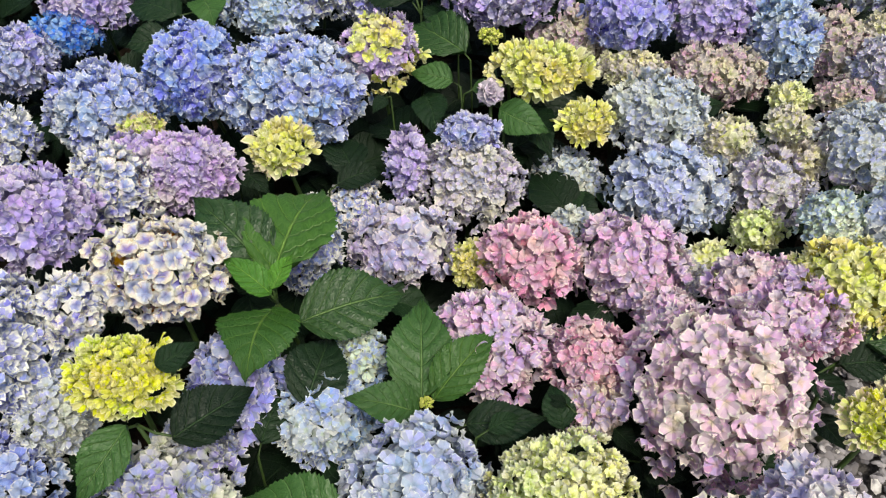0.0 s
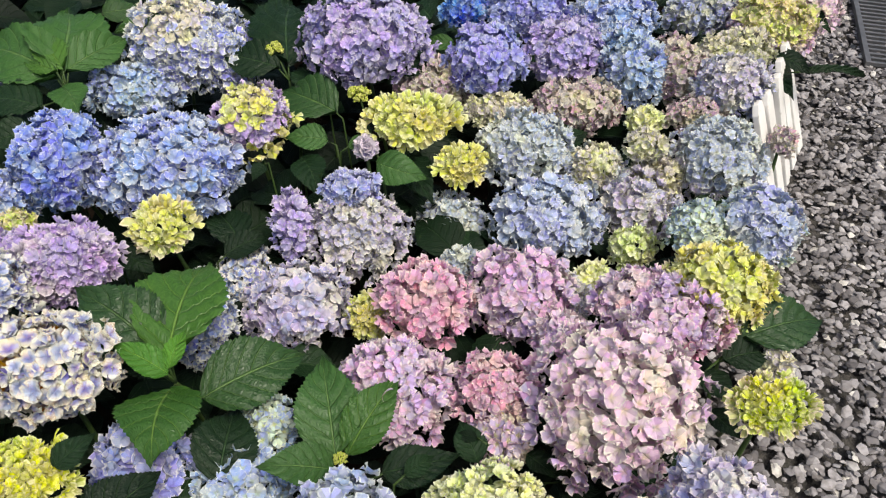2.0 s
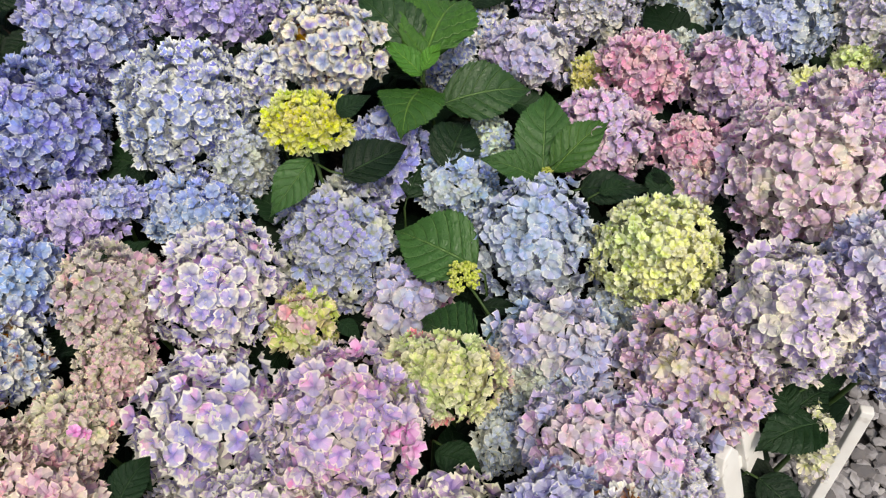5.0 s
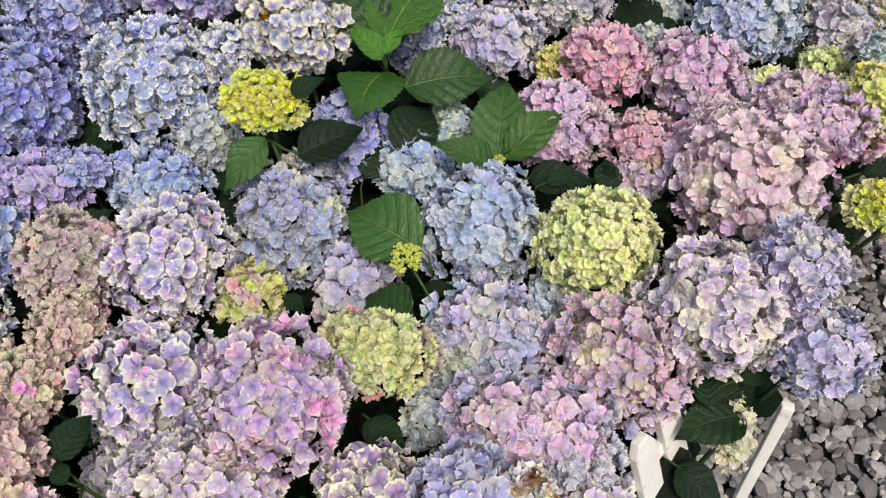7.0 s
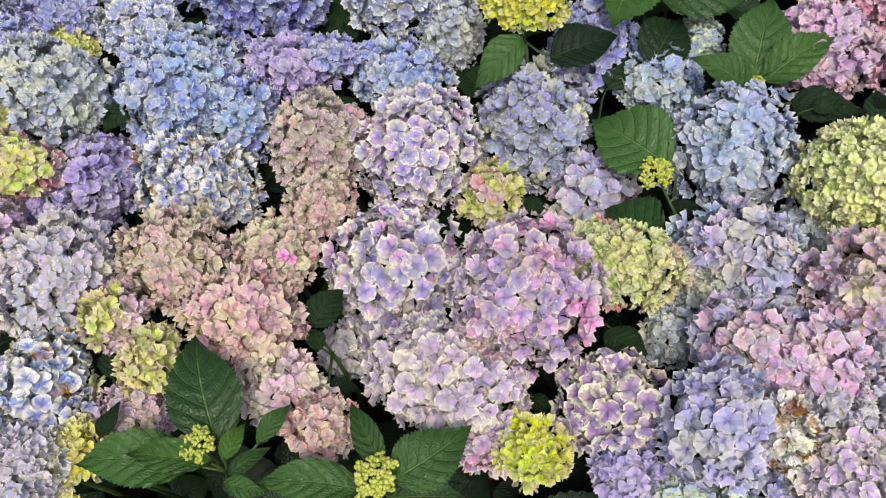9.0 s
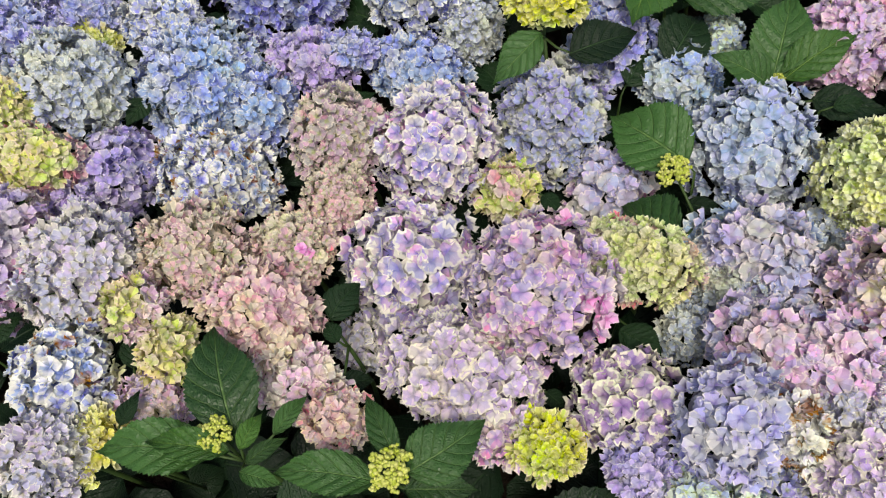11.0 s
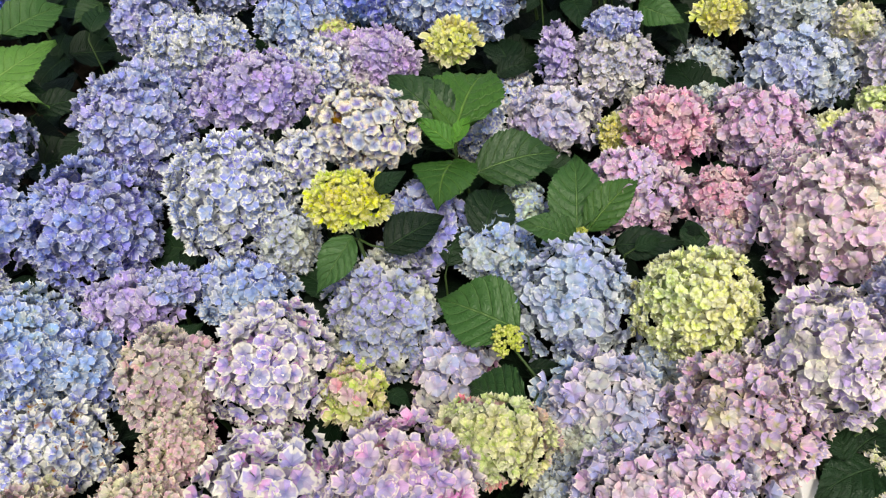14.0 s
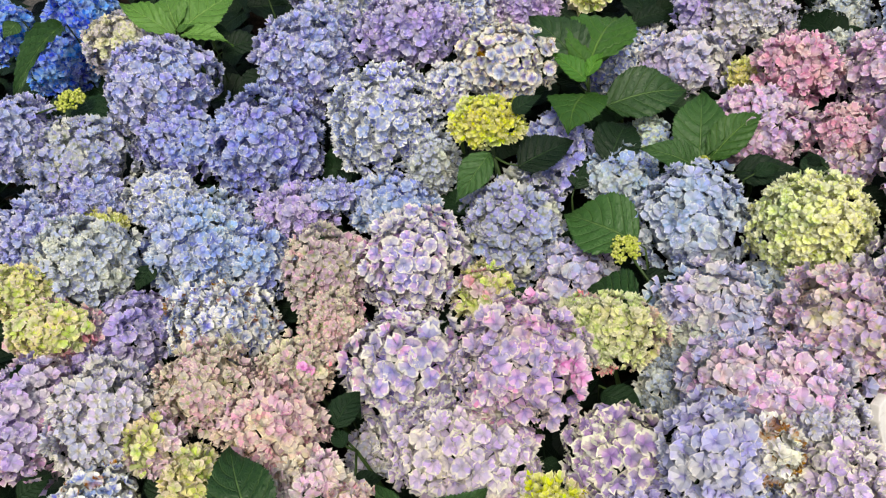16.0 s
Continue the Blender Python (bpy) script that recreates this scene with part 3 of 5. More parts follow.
def stone_shape(rng):
    """A broken, flattish pebble of 20 faces."""
    t = (1 + 5 ** 0.5) / 2
    v = [(-1, t, 0), (1, t, 0), (-1, -t, 0), (1, -t, 0), (0, -1, t), (0, 1, t), (0, -1, -t), (0, 1, -t), (t, 0, -1), (t, 0, 1), (-t, 0, -1), (-t, 0, 1)]
    f = [(0, 11, 5), (0, 5, 1), (0, 1, 7), (0, 7, 10), (0, 10, 11), (1, 5, 9), (5, 11, 4), (11, 10, 2), (10, 7, 6), (7, 1, 8), (3, 9, 4), (3, 4, 2), (3, 2, 6), (3, 6, 8), (3, 8, 9), (4, 9, 5), (2, 4, 11), (6, 2, 10), (8, 6, 7), (9, 8, 1)]
    sx, sy, sz = rng.uniform(0.8, 1.25), rng.uniform(0.6, 0.95), rng.uniform(0.26, 0.46)
    return [(x / 1.9 * sx * rng.uniform(0.78, 1.18), y / 1.9 * sy * rng.uniform(0.78, 1.18), z / 1.9 * sz * rng.uniform(0.8, 1.15)) for x, y, z in v], f, [(0, 0)] * 12


def gravel():
    rng = random.Random(21)
    shapes = [stone_shape(rng) for _ in range(16)]
    bits = []
    for layer, (num, z) in enumerate(((7000, -0.012), (25000, 0.003))):
        for i in range(num):
            a, c = rng.uniform(-1.0, 3.4), rng.uniform(-0.16, 1.1)
            p = FENCE_A + ALONG * a + ACROSS * c
            r = rng.choice((0.007, 0.009, 0.012, 0.015, 0.019)) * rng.uniform(0.85, 1.2) * (1.35 - 0.55 * min(1.0, max(0.0, a / 1.0)))
            m = Matrix.Translation((p.x, p.y, z + rng.uniform(-0.006, 0.007))) @ Euler((rng.uniform(-0.5, 0.5), rng.uniform(-0.5, 0.5), rng.uniform(0, 6.28))).to_matrix().to_4x4() @ Matrix.Scale(r, 4)
            bits.append((*shapes[rng.randrange(16)], m))
    tagged(new("gravel", mesh_of("gravel", *joined(bits), material=GRAVEL, smooth=False)), "loose grey crushed stone beside the fence", "gravel", kind="stuff")


gravel()


def box_bevel(sx, sy, sz, bevel, peak=0.0, name="board", mat=None):
    """A board standing on z = 0, with bevelled edges and, with peak, a pointed top."""
    bm = bmesh.new()
    bmesh.ops.create_cube(bm, size=1.0)
    for v in bm.verts:
        v.co = Vector((v.co.x * sx, v.co.y * sy, (v.co.z + 0.5) * sz))
    if peak:
        for v in bm.verts:
            if v.co.z > sz * 0.9:
                v.co.x *= 0.5
                v.co.z += peak
        cut = bmesh.ops.bisect_plane(bm, geom=bm.verts[:] + bm.edges[:] + bm.faces[:], plane_co=(0, 0, sz - 0.004), plane_no=(0, 0, 1))
        for v in cut["geom_cut"]:
            if isinstance(v, bmesh.types.BMVert):
                v.co.x = math.copysign(sx / 2, v.co.x)
    bmesh.ops.bevel(bm, geom=bm.edges[:], offset=bevel, segments=2, affect="EDGES", profile=0.6)
    me = bpy.data.meshes.new(name)
    bm.to_mesh(me)
    bm.free()
    me.materials.append(mat)
    return me


PICKET = box_bevel(0.05, 0.016, 0.30, 0.0025, 0.022, "picket", PAINT)
STAKE = box_bevel(0.022, 0.012, 0.30, 0.002, 0.0, "stake", PAINT)


def fence(name_label, x, y, angle, num, seed):
    """A low picket panel whose first picket's tip stands at (x, y); it tips towards the bed."""
    f = tagged(new("picket_fence"), name_label, "fence", "white fence panels")
    lean = radians(21)
    off = 0.4 * math.tan(lean)
    f.matrix_basis = Matrix.Translation((x + math.sin(angle) * off, y - math.cos(angle) * off, 0.0)) @ Matrix.Rotation(angle, 4, "Z") @ Matrix.Rotation(-lean, 4, "X")
    rng = random.Random(seed)
    step = 0.078
    for i in range(num):
        m = Matrix.Translation((i * step, -0.013, 0.085)) @ Euler((rng.uniform(-0.05, 0.02), rng.uniform(-0.05, 0.05), rng.uniform(-0.05, 0.05))).to_matrix().to_4x4()
        part("picket", PICKET, f, m)
    long = (num - 1) * step
    for s in (0.03, long - 0.03):
        part("stake", STAKE, f, Matrix.Translation((s, 0.018, -0.01)))
    rail = box_bevel(long + 0.08, 0.014, 0.03, 0.002, 0.0, "rail", PAINT)
    for z in (0.15, 0.29):
        part("rail", rail, f, Matrix.Translation((long / 2, 0.004, z)))
    return f


fence("low white painted picket fence panel at the bed's edge", -0.02, -0.07, math.atan2(ALONG.y, ALONG.x), 8, 3)
fence("low white picket fence panel half hidden by flowers", 1.022, 1.592, 0.88, 5, 8)


def loose_picket():
    ob = new("loose_picket", box_bevel(0.020, 0.016, 0.345, 0.003, 0.0, "loose_picket", PAINT))
    tagged(ob, "loose white picket leaning over the gravel", "fence board", "white fence panels")
    foot, top = Vector((0.496, 0.374, -0.01)), Vector((0.486, 0.436, 0.33))
    d = (top - foot).normalized()
    ey = (Vector((-0.1, -0.7, 0.8)) - d * Vector((-0.1, -0.7, 0.8)).dot(d)).normalized()
    ob.matrix_basis = Matrix.Translation(foot) @ Matrix((ey.cross(d), ey, d)).transposed().to_4x4()


loose_picket()


def drain_grate(x, y, angle, n=34, width=0.22, step=0.03):
    """A steel channel grate: two side bars and cross bars."""
    g = tagged(new("drain_grate"), "grey steel drain grate set in the gravel", "drain grate")
    g.matrix_basis = Matrix.Translation((x, y, 0.008)) @ Matrix.Rotation(angle, 4, "Z")
    side = box_bevel(0.018, n * step, 0.02, 0.002, 0.0, "side_bar", STEEL)
    for sx in (0.0, width):
        part("side_bar", side, g, Matrix.Translation((sx, n * step / 2, 0.0)))
    bar = box_bevel(width - 0.018, 0.011, 0.014, 0.001, 0.0, "cross_bar", STEEL)
    for i in range(n):
        part("cross_bar", bar, g, Matrix.Translation((width / 2, step * (i + 0.5), 0.0)))


drain_grate(1.855, 2.215, -0.447)



# ---- the flowers ----
flower(-0.329, 1.597, 0.385, 0.1427, "blue", "blue mophead hydrangea with pale petal rims", flat=0.8, wide=1.31, size=0.0158, near=False)
flower(-0.537, 1.606, 0.424, 0.0943, "deepblue2", "strong blue mophead hydrangea beside a larger head", wide=0.80, size=0.0161, near=False)
flower(-0.309, 2.048, 0.420, 0.1260, "bluewhite", "blue hydrangea head with creamy white rims", petals2='cream', split=-0.75, wide=1.00, size=0.0153, near=False)
flower(-0.203, 2.040, 0.382, 0.0873, "bluewhite", "blue hydrangea head with creamy white rims", wide=0.67, size=0.0157, near=False)
flower(0.146, 1.909, 0.464, 0.1329, "purple", "purple-violet mophead hydrangea in full bloom", wide=1.28, size=0.0164, near=False)
flower(0.431, 1.841, 0.414, 0.0890, "violetdeep", "deep violet-blue mophead hydrangea", wide=1.11, size=0.0164, near=False)
flower(0.662, 1.920, 0.369, 0.0941, "purple", "purple-violet mophead hydrangea in full bloom", wide=1.18, size=0.0150, near=False)
flower(0.812, 1.827, 0.356, 0.0899, "skyblue", "sky blue hydrangea head with pale petals", wide=0.67, size=0.0151, near=False)
flower(0.594, 2.081, 0.402, 0.0874, "violetdeep", "deep violet-blue mophead hydrangea", wide=1.67, size=0.0148, near=False)
flower(0.835, 2.063, 0.365, 0.0979, "blue", "blue mophead hydrangea with pale petal rims", wide=1.89, size=0.0155, near=False)
flower(-0.424, 1.941, 0.370, 0.0890, "skyblue", "sky blue hydrangea head with pale petals", wide=1.60, size=0.0148, near=False)
flower(-0.141, 1.679, 0.424, 0.0810, "lilac", "lilac hydrangea head with yellow-green top and base", petals2='yellow', split=(0.15, 0.72), wide=0.96, size=0.0146, near=False)
flower(0.206, 1.612, 0.429, 0.0735, "yellow", "young yellow-green hydrangea head, not yet open", flat=0.62, young=True, wide=1.67, size=0.0142, near=False)
flower(0.301, 1.511, 0.369, 0.0417, "yellow", "young yellow-green hydrangea head, not yet open", flat=0.62, young=True, wide=1.06, size=0.0124, near=False)
flower(0.636, 1.737, 0.319, 0.0887, "brownmauve", "faded brown and mauve hydrangea head", wide=1.70, size=0.0134, near=False)
flower(0.308, 1.867, 0.336, 0.0829, "brownmauve", "faded brown and mauve hydrangea head", wide=1.27, size=0.0137, near=False)
flower(0.465, 1.561, 0.348, 0.0937, "greyblue", "grey-blue ageing hydrangea head with greenish rims", wide=1.26, size=0.0144, near=False)
flower(0.460, 1.365, 0.302, 0.1040, "paleblue", "pale blue mophead hydrangea with white rims", wide=1.20, size=0.0159, near=False)
flower(0.690, 1.422, 0.254, 0.0806, "mauve", "faded grey-mauve hydrangea head with cream rims", wide=0.86, size=0.0147, near=False)
flower(0.057, 1.389, 0.311, 0.0956, "mauve", "faded grey-mauve hydrangea head with cream rims", wide=1.16, size=0.0138, near=False)
flower(0.055, 1.434, 0.403, 0.0435, "violet", "violet-blue mophead hydrangea with light rims", wide=1.56, size=0.0126, near=False)
flower(-0.070, 1.425, 0.328, 0.0517, "purple", "purple-violet mophead hydrangea in full bloom", wide=0.58, size=0.0131, near=False)
flower(0.272, 1.465, 0.235, 0.0732, "greyblue", "grey-blue ageing hydrangea head with greenish rims", wide=1.10, size=0.0141, near=False)
flower(-0.316, 1.372, 0.416, 0.0476, "yellow", "young yellow-green hydrangea head, not yet open", petals2='yellowpink', split=0.1, flat=0.62, young=True, wide=0.98, size=0.0133, near=False)
flower(-0.482, 1.289, 0.426, 0.0815, "lilac", "soft lilac mophead hydrangea", wide=1.08, size=0.0154)
flower(-0.610, 1.444, 0.400, 0.0358, "yellowpink", "yellow-green hydrangea head tinged with pink", wide=1.25, size=0.0124, near=False)
flower(-0.587, 1.346, 0.427, 0.0399, "lilac", "soft lilac mophead hydrangea", wide=1.31, size=0.0124, near=False)
flower(-0.075, 1.206, 0.317, 0.0887, "lavender", "lavender mophead hydrangea with cream rims", wide=1.28, size=0.0171)
flower(-0.190, 1.371, 0.233, 0.0667, "burntblue", "blue and white hydrangea with brown dried tips", wide=1.00, size=0.0135)
flower(0.156, 1.137, 0.356, 0.0798, "pink", "dusky pink mophead hydrangea", wide=1.00, size=0.0158)
flower(0.346, 1.153, 0.321, 0.0945, "pinklilac", "pink and lilac mophead hydrangea", wide=1.11, size=0.0162)
flower(0.438, 1.151, 0.298, 0.0432, "mauve", "faded grey-mauve hydrangea head with cream rims", wide=0.89, size=0.0121, near=False)
flower(0.050, 1.158, 0.317, 0.0359, "yellow", "young yellow-green hydrangea head, not yet open", flat=0.62, young=True, wide=0.76, size=0.0104, near=False)
flower(0.640, 1.299, 0.253, 0.0455, "green", "round yellow-green hydrangea head", wide=1.29, size=0.0135, near=False)
flower(0.509, 1.187, 0.287, 0.0367, "green", "round yellow-green hydrangea head", wide=1.00, size=0.0130, near=False)
flower(0.078, 0.962, 0.339, 0.0914, "pinklilac", "pink and lilac mophead hydrangea", flat=0.85, wide=1.10, size=0.0150)
flower(0.240, 0.915, 0.361, 0.0621, "pink", "dusky pink mophead hydrangea", wide=0.91, size=0.0128)
flower(0.233, 0.838, 0.345, 0.0446, "mauvepink", "faded mauve-pink hydrangea head with greenish centre", wide=1.10, size=0.0133, near=False)
flower(0.415, 0.831, 0.395, 0.1320, "palepink", "large pale pink mophead hydrangea", petals2='pinklilac', split=0.4, wide=1.00, size=0.0179)
flower(0.382, 1.018, 0.356, 0.0395, "pinklilac", "pink and lilac mophead hydrangea", wide=1.43, size=0.0132, near=False)
flower(0.529, 1.041, 0.402, 0.0638, "pinklilac", "pink and lilac mophead hydrangea", wide=1.70, size=0.0139)
flower(0.570, 0.975, 0.400, 0.0800, "pinklilac", "dusky pink and lilac mophead beside a yellow head", petals2='pink', split=0.3, wide=1.38, size=0.0150)
flower(0.672, 1.027, 0.406, 0.0878, "yellow", "young yellow-green hydrangea head, not yet open", petals2='yellowpink', split=0.2, wide=1.25, size=0.0141, near=False)
flower(0.619, 0.747, 0.461, 0.0450, "lime", "young golden-green hydrangea head, not yet open", petals2='yellowpink', split=0.25, flat=0.62, young=True, wide=1.44, size=0.0095, near=False)
flower(0.900, 1.481, 0.308, 0.1011, "greyblue", "grey-blue ageing hydrangea head with greenish rims", petals2='mauve', split=0.3, wide=1.05, size=0.0144, near=False)
flower(0.736, 1.237, 0.354, 0.0525, "mint", "pale mint-white hydrangea head with blue tinge", wide=1.00, size=0.0123, near=False)
flower(0.881, 1.240, 0.328, 0.0834, "paleblue", "pale blue mophead hydrangea with white rims", petals2='mint', split=0.15, wide=1.07, size=0.0159, near=False)
flower(0.612, 1.500, 0.315, 0.0580, "greenmauve", "fading hydrangea head in dull green and mauve", petals2='greyblue', split=0.4, wide=1.16, size=0.0148, near=False)
flower(0.764, 1.486, 0.273, 0.0558, "greenmauve", "fading hydrangea head in dull green and mauve", wide=1.00, size=0.0142, near=False)
flower(0.728, 1.502, 0.366, 0.0409, "greenmauve", "fading hydrangea head in dull green and mauve", wide=1.27, size=0.0124, near=False)
flower(0.926, 1.804, 0.349, 0.0786, "brownmauve", "faded brown and mauve hydrangea head", wide=0.81, size=0.0136, near=False)
flower(1.015, 1.681, 0.373, 0.0818, "mauve", "faded grey-mauve hydrangea head with cream rims", petals2='periwinkle', split=0.4, wide=1.18, size=0.0143, near=False)
flower(1.089, 1.827, 0.373, 0.0763, "greenmauve", "fading hydrangea head in dull green and mauve", wide=1.62, size=0.0133, near=False)
flower(1.254, 1.937, 0.374, 0.1037, "yellowpink", "yellow-green hydrangea head tinged with pink", petals2='mauvepink', split=0.3, wide=1.29, size=0.0151, near=False)
flower(1.087, 2.040, 0.372, 0.0739, "periwinkle", "periwinkle hydrangea head with green centres", wide=1.71, size=0.0149, near=False)
flower(0.929, 1.645, 0.333, 0.0600, "brownmauve", "faded brown and mauve hydrangea head", wide=2.00, size=0.0107, near=False)
flower(1.450, 2.054, 0.351, 0.0674, "palepink", "large pale pink mophead hydrangea", wide=1.00, size=0.0150, near=False)
flower(0.780, 1.636, 0.336, 0.0348, "green", "round yellow-green hydrangea head", wide=1.45, size=0.0124, near=False)
flower(0.435, 2.111, 0.408, 0.0507, "deepblue", "deep blue hydrangea head among dark leaves", wide=1.80, size=0.0122, near=False)
flower(1.104, 1.542, 0.294, 0.0280, "brownmauve", "faded brown and mauve hydrangea head", wide=0.67, size=0.0124, near=False)
flower(0.434, 1.741, 0.339, 0.0541, "greenmauve", "fading hydrangea head in dull green and mauve", wide=2.40, size=0.0124, near=False)
flower(0.248, 1.254, 0.327, 0.0332, "greyblue", "grey-blue ageing hydrangea head with greenish rims", wide=1.60, size=0.0114, near=False)
flower(-0.858, 1.941, 0.394, 0.0875, "purple", "purple-violet mophead hydrangea in full bloom", wide=1.56, size=0.0156, near=False)
flower(-0.923, 1.870, 0.344, 0.0646, "deepblue", "deep blue hydrangea head among dark leaves", wide=1.53, size=0.0141, near=False)
flower(0.101, 1.563, 0.406, 0.0100, "lilac", "few loose lilac petals among dark leaves", wide=0.87, size=0.0190, near=False)
flower(0.737, 0.900, 0.341, 0.0274, "cream", "cream hydrangea head with bluish petals", wide=0.87, size=0.0142, near=False)
flower(-1.149, 1.568, 0.370, 0.0984, "violet", "violet-blue mophead hydrangea with light rims", wide=1.03, size=0.0158, near=False)
flower(-0.976, 1.436, 0.373, 0.1038, "bluewhite", "blue hydrangea head with creamy white rims", wide=1.64, size=0.0153, near=False)
flower(-1.003, 1.780, 0.326, 0.0812, "violet", "violet-blue mophead hydrangea with light rims", wide=1.04, size=0.0152, near=False)
flower(-0.712, 1.529, 0.385, 0.1050, "blue", "blue mophead hydrangea with pale petal rims", wide=1.17, size=0.0156, near=False)
flower(-0.976, 1.082, 0.448, 0.1230, "violet", "violet-blue mophead hydrangea with light rims", axis=(-0.1, -0.4, 1), wide=1.02, size=0.0151, near=False)
flower(-0.687, 1.084, 0.521, 0.0981, "purple", "purple-violet mophead hydrangea in full bloom", wide=1.46, size=0.0148)
flower(-0.712, 0.883, 0.427, 0.1185, "bluewhite", "blue hydrangea head with creamy white rims", wide=0.98, size=0.0155)
flower(-1.018, 0.849, 0.367, 0.1366, "violetblue", "dark violet-blue mophead hydrangea, dense florets", wide=0.97, size=0.0149, near=False)
flower(-0.592, 1.217, 0.460, 0.0679, "burntblue", "blue and white hydrangea with brown dried tips", wide=1.00, size=0.0141)
flower(-0.475, 1.275, 0.446, 0.0672, "lilac", "soft lilac mophead hydrangea", wide=1.35, size=0.0138)
flower(-0.444, 0.790, 0.514, 0.0600, "lime", "young lime-yellow hydrangea head, not yet open", flat=0.62, young=True, gap=0.10, wide=1.33, size=0.0088)
flower(-0.449, 1.002, 0.486, 0.0924, "burnt", "cream and violet hydrangea with scorched brown petals", wide=1.23, size=0.0166)
flower(-0.565, 0.935, 0.475, 0.0500, "burntblue", "pale blue and white hydrangea with dried tips", wide=0.85, size=0.0140)
flower(-0.330, 0.885, 0.340, 0.0790, "violet", "violet-blue mophead hydrangea under dark leaves", wide=0.80, size=0.0165)
flower(-0.191, 0.830, 0.311, 0.0679, "skyblue", "sky blue hydrangea head with pale petals", wide=1.05, size=0.0145)
flower(-0.146, 0.955, 0.308, 0.0482, "mint", "pale mint-white hydrangea head with blue tinge", petals2='skyblue', split=0.3, wide=0.88, size=0.0130, near=False)
flower(-0.039, 0.689, 0.347, 0.1051, "greyblue2", "pale grey-blue round mophead hydrangea", wide=0.94, size=0.0162)
flower(0.164, 0.654, 0.391, 0.1000, "green", "round yellow-green hydrangea head", wide=1.00, size=0.0095)
flower(-0.600, 0.827, 0.332, 0.0573, "greyblue", "grey-blue ageing hydrangea head with greenish rims", wide=0.80, size=0.0119)
flower(-0.388, 0.668, 0.334, 0.1070, "periwinkle", "periwinkle hydrangea head with green centres", wide=0.82, size=0.0151)
flower(-0.678, 0.721, 0.326, 0.0782, "blue", "blue mophead hydrangea with pale petal rims", wide=1.59, size=0.0158)
flower(-1.064, 0.562, 0.324, 0.1061, "skyblue", "sky blue hydrangea head with pale petals", wide=0.90, size=0.0148, near=False)
flower(-0.554, 0.516, 0.392, 0.1012, "lavwhite", "lavender hydrangea head with broad white rims", wide=0.98, size=0.0177)
flower(-0.254, 0.572, 0.272, 0.0761, "lavender", "lavender mophead hydrangea with cream rims", petals2='lavpink', split=0.25, wide=0.82, size=0.0185)
flower(0.007, 0.474, 0.360, 0.0919, "lavender", "lavender mophead hydrangea with cream rims", petals2='skyblue', split=0.25, wide=1.42, size=0.0185)
flower(-0.168, 0.395, 0.398, 0.0754, "limecream", "faded lime and cream hydrangea head", petals2='creampink', split=0.1, wide=1.50, size=0.0105)
flower(0.208, 0.445, 0.392, 0.0988, "mauvepink", "faded mauve-pink hydrangea head with greenish centre", wide=1.19, size=0.0150)
flower(-0.414, 0.502, 0.333, 0.0535, "yellowpink", "yellow-green hydrangea head edged with pink", petals2='pink2', split=-0.86, wide=0.89, size=0.0150)
flower(-0.260, 1.200, 0.326, 0.0707, "bluewhite", "blue hydrangea head with creamy white rims", wide=0.71, size=0.0151)
flower(-1.575, 1.695, 0.415, 0.0808, "deepblue", "deep blue hydrangea head among dark leaves", wide=1.38, size=0.0159, near=False)
flower(-1.338, 0.969, 0.448, 0.1344, "violet", "violet-blue mophead hydrangea with light rims", wide=1.09, size=0.0161, near=False)
flower(-1.612, 1.209, 0.416, 0.0984, "mauve", "faded mauve and cream hydrangea head", petals2='greenmauve', split=-0.7, wide=1.35, size=0.0135, near=False)
flower(-1.821, 1.318, 0.417, 0.1046, "deepblue", "deep blue hydrangea head among dark leaves", wide=1.00, size=0.0158, near=False)
flower(-1.861, 1.212, 0.355, 0.1130, "deepblue", "deep blue hydrangea head among dark leaves", wide=1.17, size=0.0148, near=False)
flower(-1.697, 0.802, 0.423, 0.0975, "violet", "violet-blue mophead hydrangea with light rims", wide=0.86, size=0.0149, near=False)
flower(-1.464, 0.740, 0.420, 0.1192, "periwinkle", "periwinkle hydrangea head with green centres", wide=1.31, size=0.0151, near=False)
flower(-1.387, 0.632, 0.399, 0.0691, "violet", "violet-blue mophead hydrangea with light rims", wide=1.33, size=0.0138, near=False)
flower(-1.465, 0.523, 0.388, 0.0966, "violet", "violet-blue mophead hydrangea with light rims", wide=1.15, size=0.0149, near=False)
flower(-1.215, 0.661, 0.380, 0.0759, "bluewhite", "blue hydrangea head with creamy white rims", wide=1.67, size=0.0152, near=False)
flower(-1.087, 0.541, 0.350, 0.1087, "blue", "blue mophead hydrangea with pale petal rims", wide=1.15, size=0.0156, near=False)
flower(-1.291, 0.437, 0.400, 0.1110, "greyblue", "grey-blue ageing hydrangea head with greenish rims", wide=1.22, size=0.0140, near=False)
flower(-1.367, 0.337, 0.434, 0.0667, "yellowpink", "yellow-green hydrangea head tinged with pink", wide=1.20, size=0.0142, near=False)
flower(-1.240, 0.257, 0.425, 0.0770, "yellowpink", "yellow-green hydrangea head edged with pink", petals2='pink2', split=0.25, wide=1.45, size=0.0159, near=False)
flower(-1.129, 0.323, 0.331, 0.0805, "purple", "purple-violet mophead hydrangea in full bloom", wide=0.79, size=0.0166, near=False)
flower(-1.163, 0.220, 0.382, 0.0447, "purple", "purple-violet mophead hydrangea in full bloom", wide=1.67, size=0.0128, near=False)
flower(-0.956, 0.378, 0.325, 0.0976, "burntblue", "blue and white hydrangea with brown dried tips", wide=1.46, size=0.0157, near=False)
